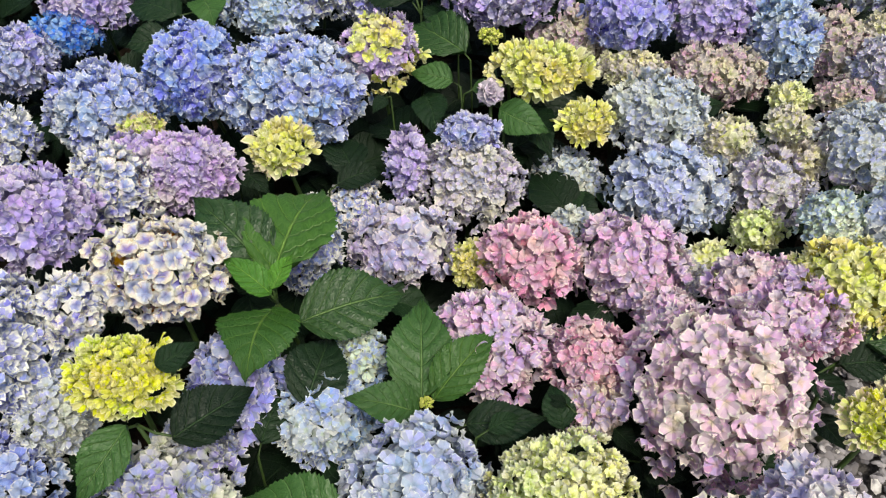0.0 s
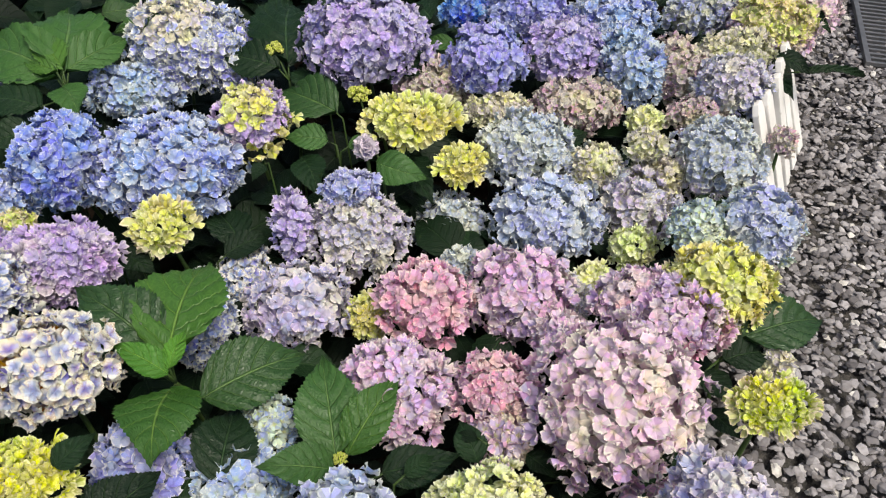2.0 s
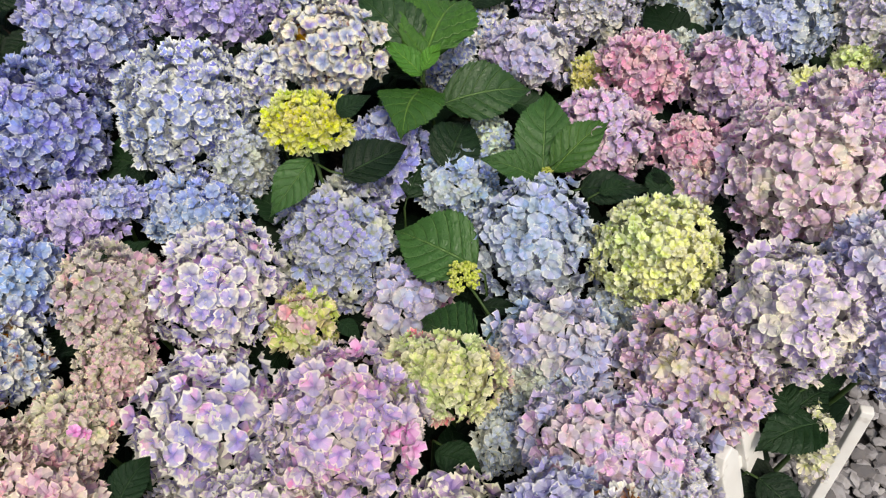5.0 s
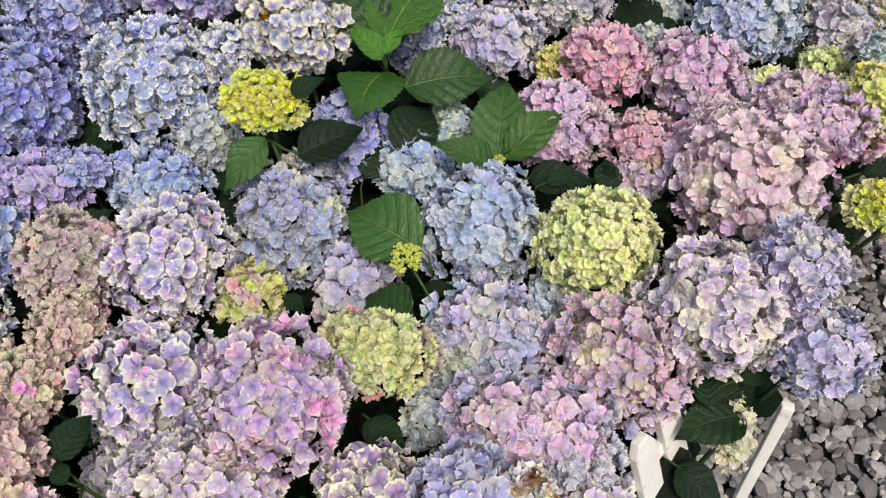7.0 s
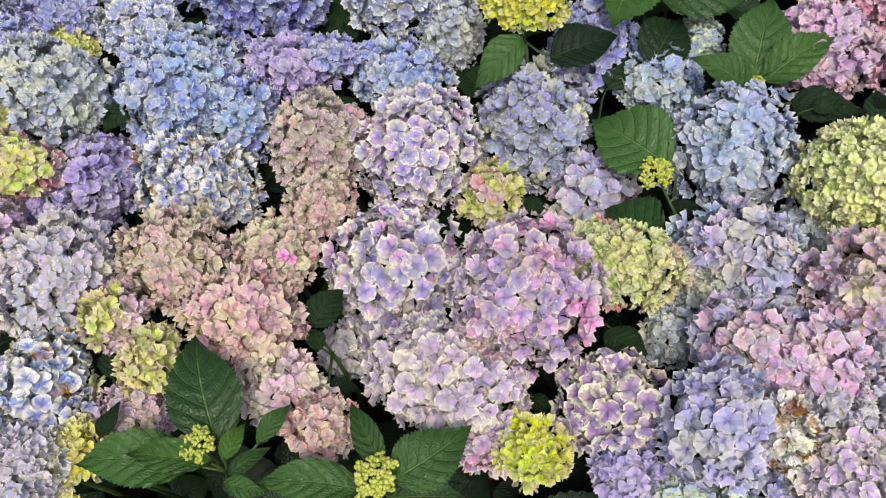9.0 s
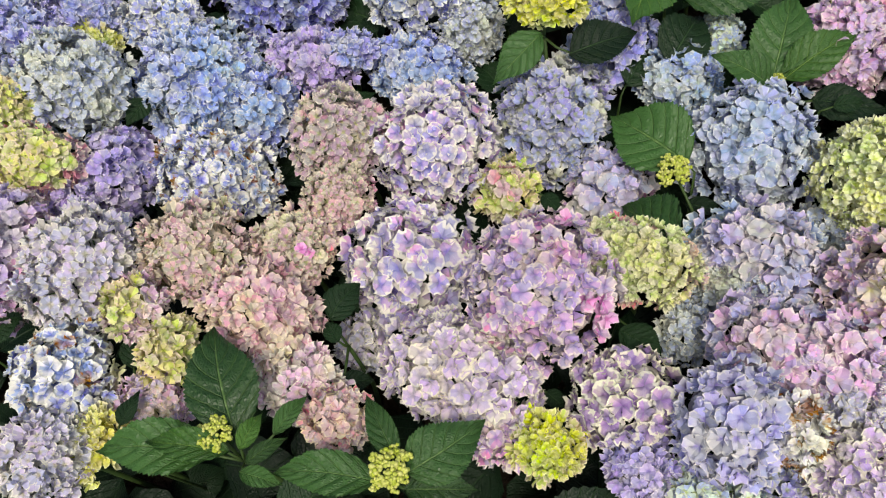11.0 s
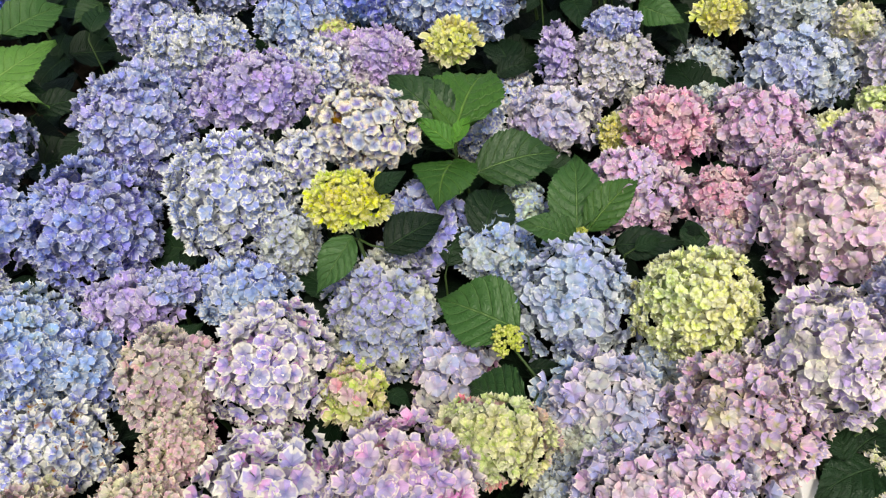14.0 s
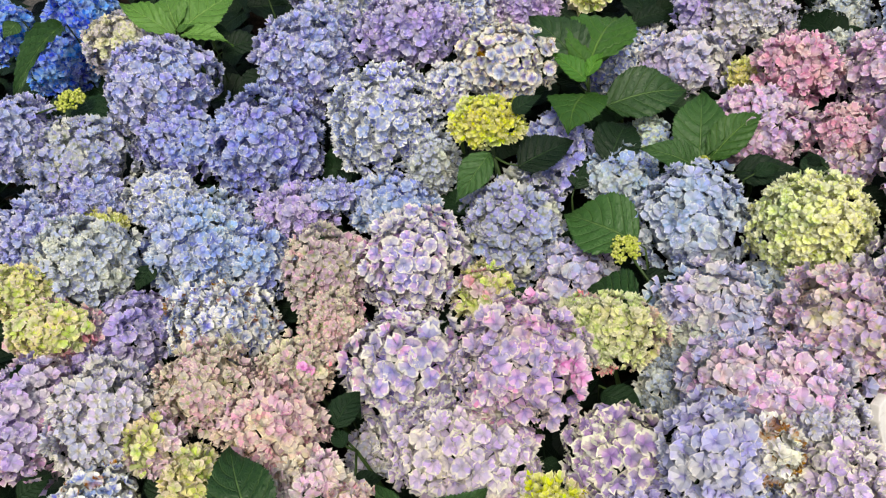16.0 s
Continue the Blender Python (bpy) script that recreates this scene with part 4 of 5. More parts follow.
flower(-0.880, 0.663, 0.353, 0.0695, "purple", "purple-violet mophead hydrangea in full bloom", wide=1.67, size=0.0149, near=False)
flower(-0.941, 0.553, 0.304, 0.0759, "blue", "blue mophead hydrangea with pale petal rims", wide=0.73, size=0.0154, near=False)
flower(-1.237, 0.822, 0.403, 0.0890, "violetblue", "dark violet-blue mophead hydrangea, dense florets", wide=1.08, size=0.0165, near=False)
flower(-0.805, 0.690, 0.378, 0.0453, "violet", "violet-blue mophead hydrangea with light rims", wide=1.67, size=0.0130, near=False)
flower(-0.737, 0.497, 0.368, 0.0878, "brownmauve", "faded brown and mauve hydrangea head", wide=1.04, size=0.0141)
flower(-0.682, 0.375, 0.375, 0.0569, "tan", "tan and dusky pink fading hydrangea head", petals2='pink', split=0.0, wide=1.09, size=0.0107)
flower(-1.176, 0.078, 0.414, 0.0948, "lilac", "soft lilac mophead hydrangea", petals2='pinklilac', split=0.5, wide=0.75, size=0.0163, near=False)
flower(-1.015, 0.095, 0.424, 0.0963, "mauve", "faded grey-mauve hydrangea head with cream rims", wide=0.90, size=0.0150, near=False)
flower(-1.342, 0.563, 0.391, 0.0447, "yellow", "young yellow-green hydrangea head, not yet open", flat=0.62, young=True, wide=2.50, size=0.0106, near=False)
flower(-2.071, 1.256, 0.431, 0.0868, "deepblue", "deep blue hydrangea head among dark leaves", wide=0.90, size=0.0160, near=False)
flower(-0.942, -0.072, 0.416, 0.0780, "burntblue", "blue and cream hydrangea with pale rims", petals2='cream', split=0.2, wide=1.08, size=0.0164, near=False)
flower(-0.894, -0.185, 0.426, 0.0640, "mauve", "faded grey-mauve hydrangea head with cream rims", wide=1.00, size=0.0126, near=False)
flower(-0.797, -0.060, 0.394, 0.0463, "mauvepink", "faded mauve-pink hydrangea head with greenish centre", wide=1.44, size=0.0123, near=False)
flower(-0.843, -0.147, 0.412, 0.0388, "yellow", "young yellow-green hydrangea head, not yet open", flat=0.62, young=True, gap=0.1, wide=0.59, size=0.0115, near=False)
flower(-0.890, 0.062, 0.435, 0.0458, "yellowpink", "yellow-green hydrangea head tinged with pink", petals2='palepink', split=0.5, wide=0.96, size=0.0151, near=False)
flower(-0.860, 0.187, 0.405, 0.0845, "tan", "tan and dusky pink fading hydrangea head", wide=1.07, size=0.0136, near=False)
flower(-0.705, 0.251, 0.393, 0.0654, "tan", "tan and dusky pink fading hydrangea head", petals2='creampink', split=0.4, wide=1.11, size=0.0114, spots=((0.84, -0.24, 0.83),))
flower(-0.700, 0.128, 0.409, 0.0815, "pink2", "bright salmon pink mophead hydrangea", wide=1.32, size=0.0151, near=False)
flower(-0.802, 0.020, 0.415, 0.0441, "yellowpink", "yellow-green hydrangea head tinged with pink", wide=0.75, size=0.0142, near=False)
flower(-0.600, 0.047, 0.386, 0.0601, "palepink", "large pale pink mophead hydrangea", wide=1.42, size=0.0138)
flower(-0.511, 0.010, 0.408, 0.0431, "creampink", "cream-pink hydrangea head with pink florets", wide=1.05, size=0.0130, near=False)
flower(-0.572, 0.176, 0.259, 0.0436, "mauve", "faded grey-mauve hydrangea head with cream rims", wide=0.96, size=0.0135, near=False)
flower(-0.517, 0.301, 0.364, 0.0990, "lavwhite", "lavender hydrangea head with broad white rims", wide=1.09, size=0.0212)
flower(-0.286, 0.272, 0.461, 0.1052, "lavpink", "lavender-pink hydrangea with cream edged florets", wide=1.00, size=0.0164, spots=((0.9, -0.2, 0.55), (0.1, 0.75, 0.75), (0.8, -0.55, 0.5)))
flower(-0.363, 0.132, 0.411, 0.0966, "creamlav", "cream and lavender mophead hydrangea", wide=1.43, size=0.0161)
flower(-0.288, 0.081, 0.367, 0.0498, "lavpink", "lavender-pink hydrangea with cream edged florets", wide=1.17, size=0.0142, near=False)
flower(-0.129, 0.169, 0.403, 0.0686, "creampurple", "cream hydrangea with purple centred petals", wide=1.02, size=0.0192, near=False)
flower(-0.212, 0.072, 0.396, 0.0450, "lime", "young lime-green hydrangea head edged with pink", petals2='yellowpink', split=0.2, flat=0.5, gap=0.22, young=True, wide=1.10, size=0.0092)
flower(0.009, 0.078, 0.391, 0.0508, "mint", "pale mint-white hydrangea head with blue tinge", wide=1.92, size=0.0130, near=False)
flower(-0.083, 0.083, 0.399, 0.0431, "purple", "purple-violet mophead hydrangea in full bloom", wide=1.07, size=0.0125, near=False)
flower(0.086, 0.297, 0.423, 0.0969, "pinklilac", "pink and lilac mophead with bluish petals", petals2='lavender', split=0.45, flat=0.8, wide=1.83, size=0.0165, near=False)
flower(0.010, 0.165, 0.463, 0.0716, "blueburnt2", "periwinkle blue hydrangea head, large open florets", wide=0.86, size=0.0176, near=False)
flower(0.081, 0.178, 0.457, 0.0433, "burnt2", "white hydrangea head with a brown withered patch", wide=0.97, size=0.0115, near=False)
flower(0.179, 0.167, 0.399, 0.0635, "creamlav", "cream and lavender mophead hydrangea", wide=0.91, size=0.0139, near=False)
flower(0.196, 0.112, 0.399, 0.0393, "lavpink", "lavender-pink hydrangea with cream edged florets", wide=1.62, size=0.0149, near=False)
flower(-0.071, 0.324, 0.337, 0.0422, "greyblue", "grey-blue ageing hydrangea head with greenish rims", wide=0.75, size=0.0119, near=False)
flower(0.155, 0.258, 0.416, 0.0552, "mauve", "faded grey-mauve hydrangea head with cream rims", wide=1.42, size=0.0107, near=False)
flower(0.090, 0.127, 0.368, 0.0415, "periwinkle", "periwinkle hydrangea head with green centres", wide=1.20, size=0.0124, near=False)
flower(0.348, 0.533, 0.433, 0.1006, "creamlav", "cream and lavender mophead hydrangea", wide=1.06, size=0.0162, near=False)
flower(0.460, 0.601, 0.479, 0.0632, "lavender", "lavender mophead hydrangea with cream rims", wide=0.93, size=0.0141, near=False)
flower(0.516, 0.502, 0.401, 0.0684, "lavender", "lavender mophead hydrangea with cream rims", petals2='violet', split=0.2, wide=1.04, size=0.0162, near=False)
flower(0.412, 0.398, 0.277, 0.0396, "greenmauve", "fading hydrangea head in dull green and mauve", flat=0.8, wide=0.43, size=0.0123, near=False)
flower(0.106, 0.572, 0.316, 0.0488, "greyblue", "grey-blue ageing hydrangea head with greenish rims", wide=1.20, size=0.0121, near=False)
flower(-0.012, 0.410, 0.348, 0.0590, "greyblue", "grey-blue ageing hydrangea head with greenish rims", wide=1.42, size=0.0115, near=False)
flower(-0.600, 0.823, 0.367, 0.0554, "greyblue", "grey-blue ageing hydrangea head with greenish rims", wide=0.83, size=0.0111, near=False)

# ---- the leafy shoots ----
# some leaves of these shoots use the dark green with shade put in
shoot("bright green toothed leaves on an upright shoot", (-0.270, 0.989, 0.418), [
    ((-0.286, 1.025, 0.458), (-0.419, 1.142, 0.506), 0.82, (0.20, -0.41, 0.95), LEAF_DEEP),
    ((-0.269, 1.001, 0.476), (-0.223, 1.233, 0.432), 0.80, (-0.05, -0.30, 0.98), LEAF_FRESH),
    ((-0.270, 0.971, 0.465), (-0.351, 1.015, 0.503), 0.62, (0.10, -0.24, 0.97), LEAF_YOUNG),
    ((-0.268, 0.973, 0.473), (-0.240, 1.034, 0.491), 0.62, (-0.1, -0.3, 0.97), LEAF_YOUNG),
    ((-0.234, 0.962, 0.401), (-0.061, 1.045, 0.372), 0.76, (0.10, -0.35, 0.98), None),
    ((-0.275, 0.968, 0.429), (-0.285, 0.813, 0.460), 0.98, (0.1, -0.30, 1.0), LEAF_FRESH),
    ((-0.294, 1.011, 0.418), (-0.360, 1.028, 0.431), 0.70, (0.28, -0.23, 0.97), LEAF_DARK_SHADED),
    ((-0.276, 1.019, 0.350), (-0.286, 0.925, 0.342), 0.80, (0.23, -0.26, 0.98), LEAF_DARK_SHADED)], mats=LEAF)
shoot("green leaves round a tiny flower bud", (-0.028, 0.837, 0.343), [
    ((-0.033, 0.840, 0.364), (-0.038, 1.016, 0.397), 0.76, (-0.07, -0.40, 1.02), None),
    ((-0.015, 0.838, 0.367), (0.087, 0.944, 0.409), 0.62, (-0.15, -0.42, 1.0), LEAF_FRESH),
    ((-0.038, 0.811, 0.378), (-0.145, 0.804, 0.432), 0.74, (0.0, -0.34, 1.02), None),
    ((0.034, 0.781, 0.397), (0.155, 0.793, 0.391), 0.66, (-0.1, -0.32, 1.03), LEAF_DARK_SHADED),
    ((0.183, 0.787, 0.369), (0.168, 0.862, 0.373), 0.85, (0.03, -0.37, 1.02), LEAF_DARK_SHADED),
    ((0.267, 0.806, 0.336), (0.304, 0.765, 0.327), 0.80, (0.00, -0.42, 1.02), LEAF_DARK_SHADED)], bud=((-0.025, 0.825, 0.382), 0.012), mats=LEAF)
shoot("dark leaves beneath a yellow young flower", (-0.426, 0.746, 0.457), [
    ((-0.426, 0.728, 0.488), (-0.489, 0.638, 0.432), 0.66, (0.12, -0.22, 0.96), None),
    ((-0.376, 0.730, 0.447), (-0.279, 0.820, 0.433), 0.80, (0.02, -0.40, 0.97), LEAF_DARK_SHADED),
    ((-0.213, 0.830, 0.363), (-0.189, 0.970, 0.350), 0.90, (0.19, -0.39, 0.97), LEAF_DARK_SHADED),
    ((-0.280, 0.782, 0.335), (-0.257, 0.894, 0.322), 0.80, (0.24, -0.54, 0.98), LEAF_DARK_SHADED)], mats=LEAF)
shoot("small dark leaf behind a lime-yellow flower", (-0.371, 0.793, 0.519), [
    ((-0.383, 0.781, 0.549), (-0.331, 0.815, 0.559), 0.80, (0.0, -0.34, 0.94), LEAF_DARK_SHADED)], mats=LEAF)
shoot("leaf and small yellow bud on a short stalk", (-0.093, 0.509, 0.365), [
    ((-0.135, 0.605, 0.385), (-0.285, 0.682, 0.365), 0.98, (0.08, -0.30, 1.01), None),
    ((-0.116, 0.436, 0.408), (-0.218, 0.520, 0.334), 0.92, (-0.05, -0.40, 1.0), None),
    ((-0.121, 0.538, 0.366), (-0.052, 0.548, 0.355), 0.55, (0.13, -0.33, 1.02), LEAF_DARK_SHADED)], bud=((-0.152, 0.573, 0.401), 0.0312), mats=LEAF)
shoot("broad light green leaves at the bed's back", (-1.348, 1.130, 0.501), [
    ((-1.340, 1.137, 0.508), (-1.237, 1.306, 0.506), 0.78, (0.1, -0.45, 0.9), LEAF_LIGHT),
    ((-1.351, 1.136, 0.509), (-1.428, 1.245, 0.545), 0.95, (0.2, -0.5, 0.9), LEAF_LIGHT),
    ((-1.348, 1.117, 0.507), (-1.534, 1.188, 0.562), 0.42, (0.3, -0.3, 0.9), LEAF_LIGHT),
    ((-1.334, 1.114, 0.503), (-1.197, 1.124, 0.462), 0.50, (0.1, 0.1, 0.95), LEAF_LIGHT),
    ((-1.344, 1.127, 0.512), (-1.300, 1.151, 0.512), 0.60, (0.1, -0.2, 0.95), LEAF_LIGHT),
    ((-1.323, 1.164, 0.481), (-1.243, 1.198, 0.444), 0.85, (0.2, -0.3, 0.9), LEAF_DARK_SHADED),
    ((-1.402, 1.346, 0.501), (-1.310, 1.502, 0.474), 0.85, (0.1, -0.45, 0.85), LEAF),
    ((-1.255, 1.145, 0.432), (-1.160, 1.212, 0.406), 0.75, (0.2, -0.3, 0.9), LEAF_DARK_SHADED)], mats=LEAF)
shoot("fresh green leaves between blue flowers", (-1.163, 1.655, 0.440), [
    ((-1.155, 1.624, 0.480), (-1.016, 1.701, 0.467), 1.00, (0.42, -0.55, 0.80), LEAF_FRESH),
    ((-1.163, 1.630, 0.480), (-1.337, 1.683, 0.472), 0.90, (0.16, -0.33, 0.80), LEAF_FRESH),
    ((-1.152, 1.626, 0.470), (-1.145, 1.559, 0.462), 1.00, (0.10, -0.57, 0.80), LEAF),
    ((-1.252, 1.557, 0.443), (-1.301, 1.470, 0.436), 0.80, (0.13, -0.60, 0.80), LEAF),
    ((-1.242, 1.441, 0.435), (-1.238, 1.559, 0.423), 0.70, (0.25, -0.43, 0.82), LEAF_DARK_SHADED)], mats=LEAF)
shoot("drooping green leaf beside deep blue flowers", (-1.723, 0.840, 0.454), [
    ((-1.751, 1.176, 0.508), (-1.704, 0.862, 0.504), 0.32, (0.33, -0.53, 0.78), None),
    ((-1.556, 0.923, 0.450), (-1.430, 0.819, 0.440), 0.70, (0.47, -0.20, 0.82), LEAF_DARK_SHADED),
    ((-1.978, 1.240, 0.480), (-1.989, 1.171, 0.471), 0.90, (0.47, -0.51, 0.77), None),
    ((-1.649, 0.877, 0.432), (-1.594, 0.981, 0.420), 0.60, (0.54, -0.24, 0.82), LEAF_DARK_SHADED)], bud=((-1.522, 0.859, 0.506), 0.0376), mats=LEAF)
shoot("dark green leaves with a tiny green bud", (-0.052, 1.885, 0.390), [
    ((-0.072, 1.901, 0.419), (-0.209, 2.008, 0.409), 0.75, (0.16, -0.56, 0.83), LEAF_DARK_SHADED),
    ((-0.051, 1.911, 0.419), (-0.024, 2.247, 0.402), 0.70, (0.05, -0.58, 0.83), LEAF_DARK_SHADED),
    ((-0.069, 2.013, 0.417), (-0.133, 2.131, 0.406), 0.80, (0.16, -0.68, 0.82), LEAF),
    ((0.029, 1.805, 0.390), (-0.026, 1.963, 0.378), 0.80, (0.04, -0.37, 0.85), LEAF_DARK_SHADED),
    ((0.050, 1.729, 0.391), (-0.072, 1.862, 0.380), 0.85, (-0.17, -0.35, 0.86), LEAF),
    ((0.022, 1.605, 0.404), (-0.071, 1.644, 0.395), 0.80, (0.02, -0.51, 0.88), LEAF),
    ((-0.039, 1.604, 0.365), (-0.010, 1.472, 0.357), 0.70, (-0.09, -0.61, 0.88), LEAF_DARK_SHADED),
    ((-0.122, 1.556, 0.397), (-0.148, 1.514, 0.388), 0.80, (-0.05, -0.63, 0.88), LEAF_DARK_SHADED)], bud=((-0.078, 1.946, 0.444), 0.0249), mats=LEAF)
shoot("dark leaves under the yellow young head", (0.130, 1.518, 0.364), [
    ((0.118, 1.520, 0.394), (0.221, 1.458, 0.384), 0.80, (-0.19, -0.63, 0.89), LEAF),
    ((0.177, 1.599, 0.342), (0.225, 1.422, 0.335), 0.60, (0.11, -0.61, 0.89), LEAF_DARK_SHADED),
    ((0.063, 1.577, 0.404), (0.140, 1.601, 0.392), 0.60, (-0.00, -0.55, 0.88), LEAF),
    ((0.291, 1.893, 0.404), (0.171, 1.846, 0.397), 0.60, (-0.09, -0.59, 0.83), LEAF_DARK_SHADED),
    ((0.373, 1.949, 0.412), (0.288, 1.965, 0.403), 0.60, (-0.24, -0.67, 0.82), LEAF),
    ((-0.184, 1.409, 0.311), (-0.248, 1.541, 0.299), 0.80, (0.20, -0.29, 0.92), LEAF_DARK_SHADED),
    ((-0.218, 1.379, 0.312), (-0.127, 1.428, 0.300), 0.80, (-0.01, -0.32, 0.93), LEAF_DARK_SHADED),
    ((-0.374, 1.314, 0.385), (-0.428, 1.349, 0.376), 1.00, (-0.01, -0.35, 0.92), LEAF_DARK_SHADED),
    ((-0.399, 1.350, 0.385), (-0.332, 1.287, 0.375), 0.90, (0.25, -0.30, 0.91), LEAF_DARK_SHADED)], bud=((0.107, 1.754, 0.415), 0.0299), mats=LEAF)
shoot("toothed green leaves of a young shoot", (-0.565, 1.882, 0.417), [
    ((-0.577, 1.898, 0.457), (-0.782, 2.074, 0.446), 0.75, (0.01, -0.50, 0.82), LEAF),
    ((-0.569, 1.905, 0.467), (-0.601, 2.221, 0.451), 0.75, (0.25, -0.54, 0.81), LEAF),
    ((-0.556, 1.903, 0.466), (-0.430, 2.053, 0.452), 0.65, (0.11, -0.54, 0.81), None),
    ((-0.562, 1.862, 0.447), (-0.513, 1.747, 0.439), 0.85, (0.12, -0.42, 0.82), LEAF),
    ((-0.569, 1.888, 0.477), (-0.654, 1.957, 0.467), 0.50, (0.01, -0.54, 0.81), LEAF_FRESH),
    ((-0.559, 1.899, 0.476), (-0.628, 2.049, 0.464), 0.60, (0.12, -0.57, 0.81), LEAF_FRESH),
    ((-0.610, 1.816, 0.429), (-0.749, 1.876, 0.420), 0.90, (0.25, -0.33, 0.83), LEAF_DARK_SHADED),
    ((-0.618, 1.755, 0.410), (-0.724, 1.731, 0.402), 0.90, (0.33, -0.40, 0.84), LEAF_DARK_SHADED),
    ((-0.340, 2.166, 0.438), (-0.481, 2.128, 0.431), 0.60, (-0.04, -0.61, 0.80), LEAF),
    ((-0.508, 2.182, 0.460), (-0.414, 2.221, 0.448), 0.80, (0.08, -0.57, 0.79), LEAF)], mats=LEAF)
shoot("broad dark leaf over the gravel edge", (0.642, 0.917, 0.349), [
    ((0.687, 0.936, 0.378), (0.866, 0.970, 0.345), 0.68, (-0.10, -0.30, 0.95), LEAF_DEEP),
    ((0.643, 0.908, 0.359), (0.738, 0.914, 0.348), 0.90, (-0.09, -0.17, 0.96), LEAF_DARK_SHADED),
    ((0.601, 0.897, 0.350), (0.632, 0.829, 0.341), 0.80, (-0.25, -0.17, 0.97), LEAF_DARK_SHADED),
    ((0.607, 0.849, 0.301), (0.640, 0.793, 0.291), 0.80, (-0.18, -0.38, 0.98), LEAF_DARK_SHADED),
    ((0.580, 0.799, 0.262), (0.510, 0.772, 0.254), 0.90, (-0.37, -0.39, 1.00), LEAF_DARK_SHADED),
    ((0.312, 0.776, 0.286), (0.381, 0.750, 0.276), 0.90, (-0.04, -0.21, 1.03), LEAF_DARK_SHADED)], mats=LEAF)
shoot("drooping dark leaves by the white fence", (1.200, 1.801, 0.323), [
    ((1.206, 1.829, 0.353), (1.267, 1.737, 0.344), 0.70, (-0.16, -0.52, 0.81), LEAF_DARK_SHADED),
    ((1.262, 1.765, 0.335), (1.452, 1.760, 0.300), 0.20, (-0.42, -0.42, 0.81), LEAF_DARK_SHADED),
    ((1.200, 1.812, 0.333), (1.184, 1.656, 0.326), 0.45, (-0.43, -0.53, 0.82), LEAF_DARK_SHADED),
    ((1.417, 2.053, 0.345), (1.441, 1.935, 0.337), 0.60, (-0.22, -0.53, 0.79), LEAF_DARK_SHADED)], mats=LEAF)
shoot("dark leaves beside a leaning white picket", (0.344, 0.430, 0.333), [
    ((0.417, 0.410, 0.322), (0.309, 0.351, 0.325), 0.85, (-0.20, -0.10, 1.02), LEAF_DARK_SHADED),
    ((0.352, 0.398, 0.363), (0.345, 0.465, 0.352), 0.80, (-0.05, -0.37, 1.02), LEAF_DARK_SHADED),
    ((0.376, 0.427, 0.312), (0.448, 0.479, 0.300), 0.90, (-0.33, -0.35, 1.02), LEAF_DARK_SHADED),
    ((0.345, 0.444, 0.353), (0.334, 0.402, 0.344), 0.80, (-0.29, -0.20, 1.02), LEAF_DARK_SHADED),
    ((0.325, 0.328, 0.282), (0.402, 0.275, 0.261), 0.85, (-0.02, -0.20, 1.0), LEAF_DARK_SHADED),
    ((0.410, 0.470, 0.331), (0.469, 0.491, 0.320), 0.80, (-0.03, -0.17, 1.01), LEAF_DARK_SHADED),
    ((0.336, 0.774, 0.296), (0.304, 0.845, 0.285), 0.90, (-0.09, -0.21, 0.97), LEAF_DARK_SHADED),
    ((0.302, 0.567, 0.281), (0.283, 0.664, 0.269), 0.90, (-0.00, -0.28, 1.01), LEAF_DARK_SHADED)], mats=LEAF)
shoot("large toothed leaves round a cream bud cluster", (-0.597, -0.096, 0.447), [
    ((-0.611, -0.073, 0.486), (-0.722, 0.062, 0.475), 0.72, (0.29, 0.04, 1.04), LEAF),
    ((-0.602, -0.098, 0.497), (-0.727, -0.124, 0.489), 0.44, (0.39, 0.07, 1.04), LEAF_FRESH),
    ((-0.638, -0.105, 0.468), (-0.806, -0.158, 0.461), 0.56, (0.15, 0.01, 1.04), LEAF),
    ((-0.589, -0.091, 0.497), (-0.588, -0.033, 0.485), 0.60, (0.15, -0.05, 1.05), LEAF_FRESH),
    ((-0.563, -0.054, 0.475), (-0.545, 0.016, 0.464), 0.48, (0.06, -0.12, 1.05), LEAF),
    ((-0.587, -0.100, 0.467), (-0.551, -0.048, 0.455), 0.48, (0.31, -0.13, 1.05), LEAF),
    ((-0.792, -0.113, 0.460), (-0.797, -0.057, 0.449), 0.60, (0.15, -0.15, 1.01), LEAF_DARK_SHADED),
    ((-0.589, -0.114, 0.467), (-0.526, -0.109, 0.456), 0.56, (0.17, 0.08, 1.05), LEAF)], bud=((-0.629, -0.083, 0.502), 0.0264), mats=LEAF)
shoot("large green leaves with a yellow bud cluster", (-0.384, -0.053, 0.443), [
    ((-0.386, -0.031, 0.492), (-0.460, 0.038, 0.482), 0.48, (-0.00, -0.10, 1.08), LEAF),
    ((-0.368, -0.042, 0.482), (-0.296, 0.061, 0.469), 0.80, (0.09, 0.00, 1.08), LEAF),
    ((-0.403, -0.064, 0.473), (-0.548, -0.101, 0.466), 0.50, (0.18, 0.05, 1.08), LEAF),
    ((-0.370, -0.059, 0.453), (-0.275, -0.024, 0.441), 0.64, (-0.03, 0.05, 1.08), LEAF)], bud=((-0.388, -0.047, 0.498), 0.0327), mats=LEAF)
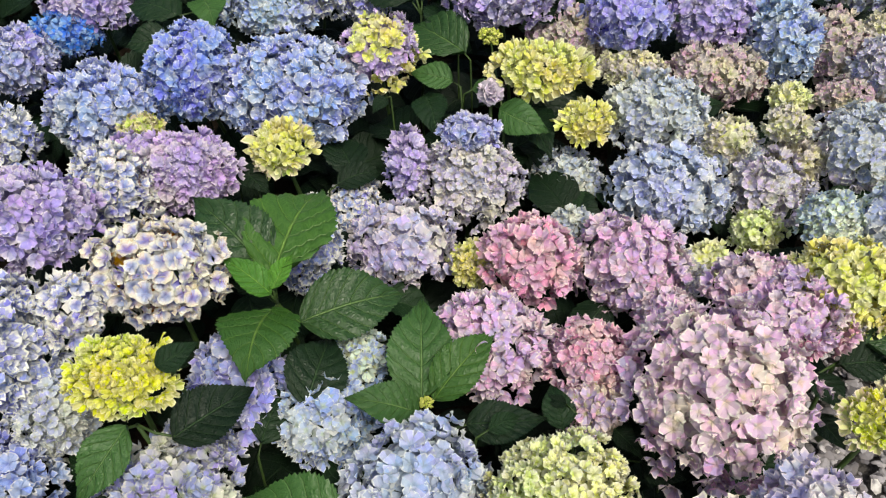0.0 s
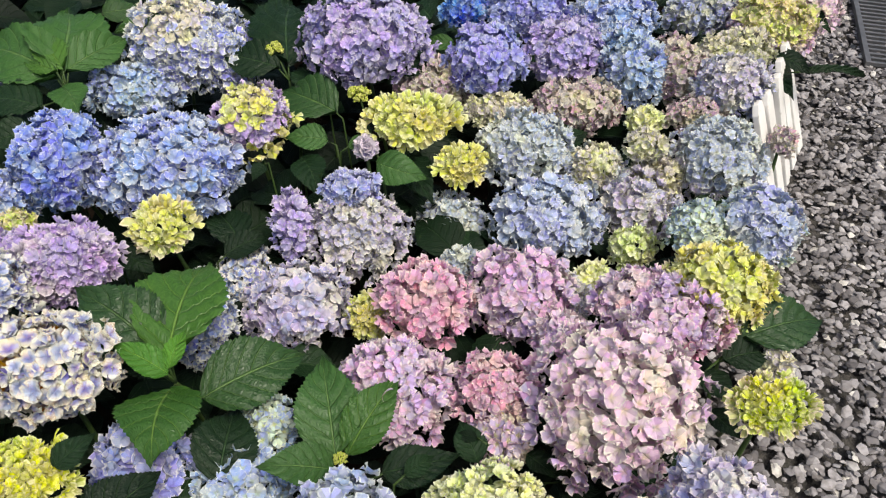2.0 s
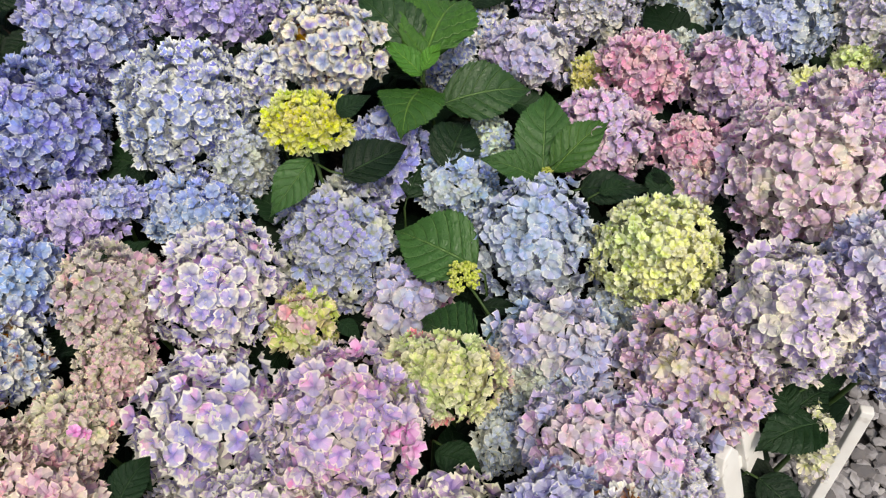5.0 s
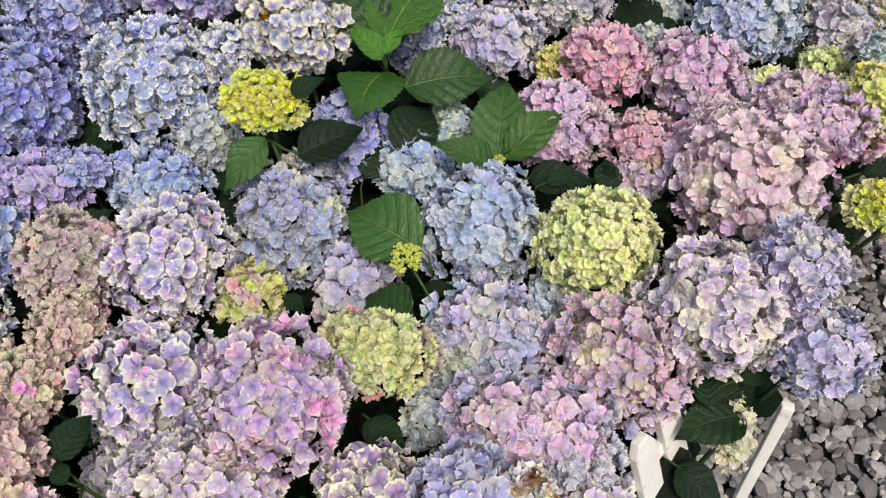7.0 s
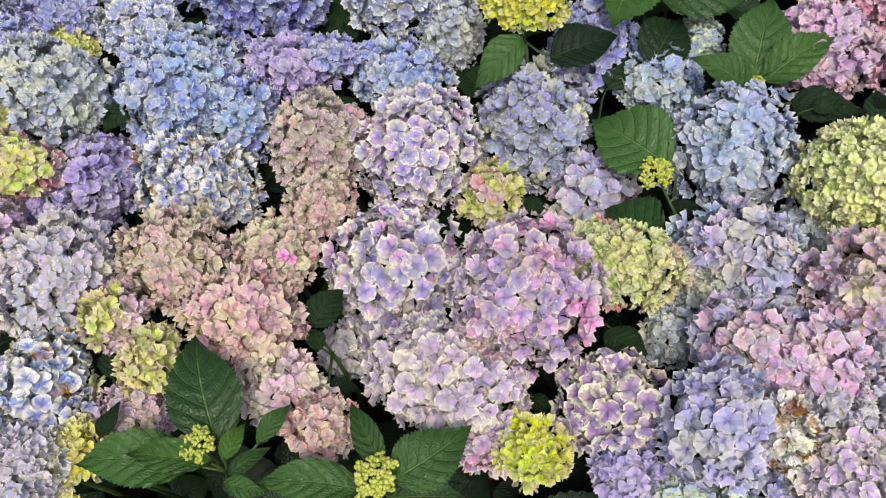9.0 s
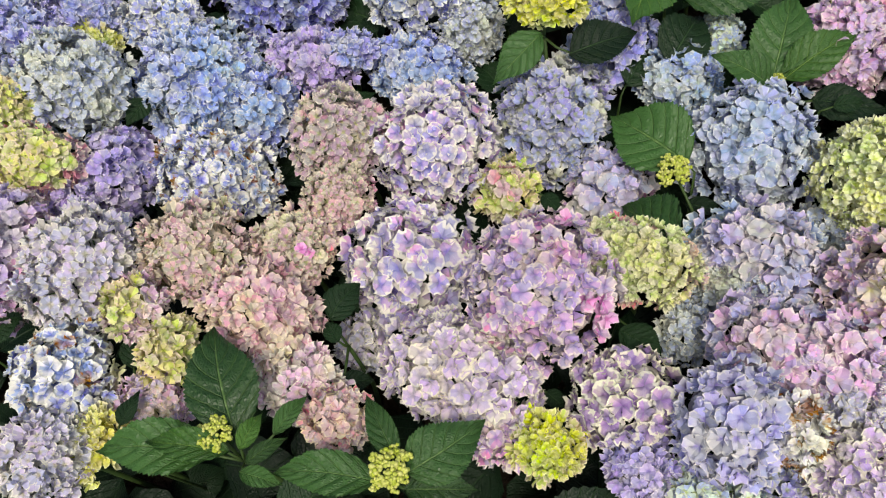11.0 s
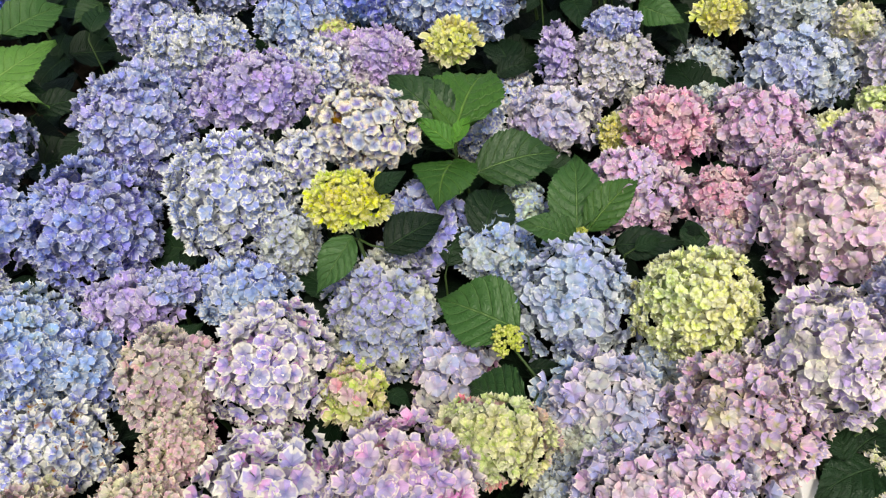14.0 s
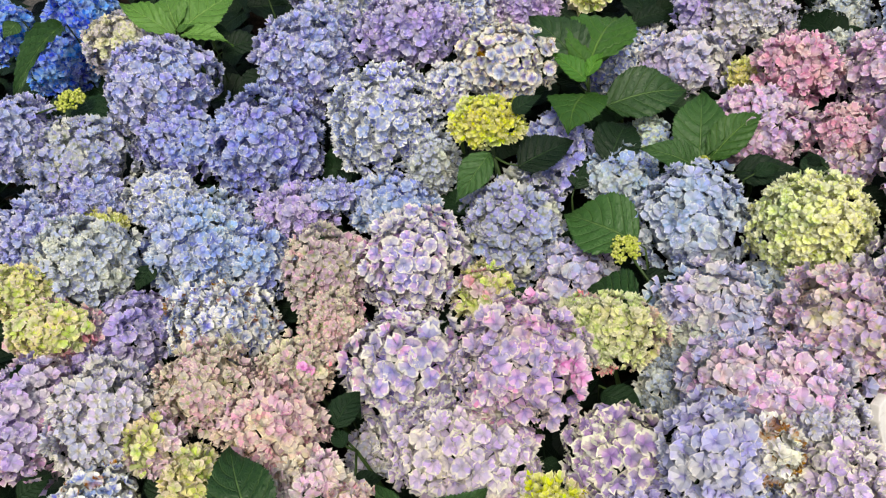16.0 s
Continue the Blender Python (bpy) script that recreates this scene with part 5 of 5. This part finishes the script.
shoot("curled leaves in a gap between flowers, darkened for shade", (-0.555, 0.128, 0.372), [
    ((-0.592, 0.151, 0.402), (-0.574, 0.228, 0.390), 0.90, (0.10, -0.22, 1.04), LEAF_DARK_SHADED),
    ((-0.562, 0.121, 0.402), (-0.599, 0.148, 0.392), 0.80, (0.11, -0.06, 1.04), LEAF_DARK_SHADED),
    ((-0.851, -0.023, 0.409), (-0.881, 0.037, 0.398), 0.90, (0.26, -0.07, 1.00), LEAF_DARK_SHADED),
    ((-0.536, 0.067, 0.383), (-0.494, 0.090, 0.372), 0.90, (0.23, -0.12, 1.05), LEAF_DARK_SHADED),
    ((-0.154, 0.291, 0.383), (-0.090, 0.252, 0.373), 0.80, (0.18, -0.38, 1.06), LEAF_DARK_SHADED),
    ((-0.240, 0.154, 0.377), (-0.200, 0.142, 0.366), 0.80, (0.22, -0.12, 1.08), LEAF_DARK_SHADED),
    ((-0.126, 0.127, 0.366), (-0.051, 0.117, 0.355), 0.80, (0.09, -0.35, 1.08), LEAF_DARK_SHADED),
    ((-0.936, 0.017, 0.389), (-0.985, 0.037, 0.380), 0.80, (0.19, 0.03, 0.99), LEAF_DARK_SHADED)], mats=LEAF)
shoot("leaves deep between pale flowers, shade put into their green", (-0.156, 0.281, 0.353), [
    ((-0.164, 0.280, 0.383), (-0.097, 0.266, 0.372), 0.80, (-0.09, -0.35, 1.06), LEAF_DARK_SHADED),
    ((-0.598, 0.207, 0.391), (-0.559, 0.182, 0.381), 0.90, (0.39, -0.19, 1.03), LEAF_DARK_SHADED),
    ((-0.353, 0.497, 0.351), (-0.312, 0.474, 0.341), 0.80, (0.17, -0.39, 1.02), LEAF_DARK_SHADED),
    ((0.065, 0.764, 0.410), (0.116, 0.790, 0.399), 0.70, (-0.12, -0.46, 0.97), LEAF_DARK_SHADED),
    ((0.188, 0.819, 0.387), (0.160, 0.839, 0.377), 0.70, (-0.20, -0.53, 0.96), LEAF_DARK_SHADED)], mats=LEAF)
shoot("leaves low among violet flowers, darkened for shade", (-1.657, 0.678, 0.356), [
    ((-1.371, 0.252, 0.391), (-1.470, 0.336, 0.381), 0.80, (0.55, -0.19, 0.89), LEAF_DARK_SHADED),
    ((-0.922, 0.022, 0.389), (-0.846, -0.002, 0.378), 0.90, (0.30, -0.14, 0.97), LEAF_DARK_SHADED),
    ((-1.139, -0.055, 0.394), (-1.107, -0.003, 0.382), 0.90, (0.45, 0.01, 0.94), LEAF_DARK_SHADED),
    ((-1.142, 0.470, 0.383), (-1.152, 0.400, 0.375), 0.80, (0.19, -0.29, 0.91), LEAF_DARK_SHADED),
    ((-1.120, 0.728, 0.358), (-1.100, 0.613, 0.350), 0.80, (0.44, -0.45, 0.89), LEAF_DARK_SHADED),
    ((-1.144, 1.127, 0.370), (-1.197, 1.046, 0.363), 0.80, (0.17, -0.37, 0.85), LEAF_DARK_SHADED),
    ((-0.784, 0.766, 0.352), (-0.830, 0.810, 0.342), 0.80, (0.07, -0.52, 0.92), LEAF_DARK_SHADED)], mats=LEAF)


def undergrowth():
    """Leaves that fill the space under the flowers and the gaps between them, their greens darkened for shade."""
    rng = random.Random(5)
    low, high, tries = [], [], 0
    while len(low) < 3600 or (len(high) < 640 and tries < 60000):
        tries += 1
        q = ALONG * rng.uniform(-1.6, 3.6) + ACROSS * rng.uniform(-3.4, 0.1)
        x, y = FENCE_A + q
        near_gap = -0.2 < q.dot(ALONG) < 0.35
        if q.dot(ACROSS) > (0.08 if near_gap else -0.03):
            continue
        clear = min(math.hypot(x - hx, y - hy) - 0.85 * hr for hx, hy, hr in HEADS)
        if clear > 0.025 and len(high) < 640 and not (near_gap and q.dot(ACROSS) > 0):
            z, some = rng.uniform(0.19, 0.31), high
        elif len(low) < 3600:
            z, some = rng.uniform(0.04, 0.26), low
        else:
            continue
        ln = rng.uniform(0.09, 0.16)
        a = rng.uniform(0, 6.28)
        base = Vector((x - math.cos(a) * ln / 2, y - math.sin(a) * ln / 2, z))
        tip = base + Vector((math.cos(a) * ln, math.sin(a) * ln, rng.uniform(-0.06, 0.01)))
        shapes = GAP_LEAVES if some is high else ROUGH_LEAVES
        some.append((*shapes[rng.randrange(2)], leaf_pose(base, tip, rng.uniform(0.8, 1.1), (rng.uniform(-0.4, 0.4), rng.uniform(-0.7, 0.2), 1.0))))
    tagged(new("undergrowth_leaves", mesh_of("undergrowth_leaves", *joined(low), material=LEAF_SHADE)), "hydrangea leaves below, shade painted into their dark green", "leaves", kind="stuff")
    tagged(new("gap_leaves", mesh_of("gap_leaves", *joined(high), material=LEAF_DARK_SHADED)), "leaves filling gaps between flowers, shade painted into the green", "leaves", kind="stuff")


GAP_LEAVES = [leaf_shape(leaf_rng, f, d, 0.06, 20, 6, 0.02) for f, d in ((0.3, 0.3), (0.36, 0.22))]
undergrowth()
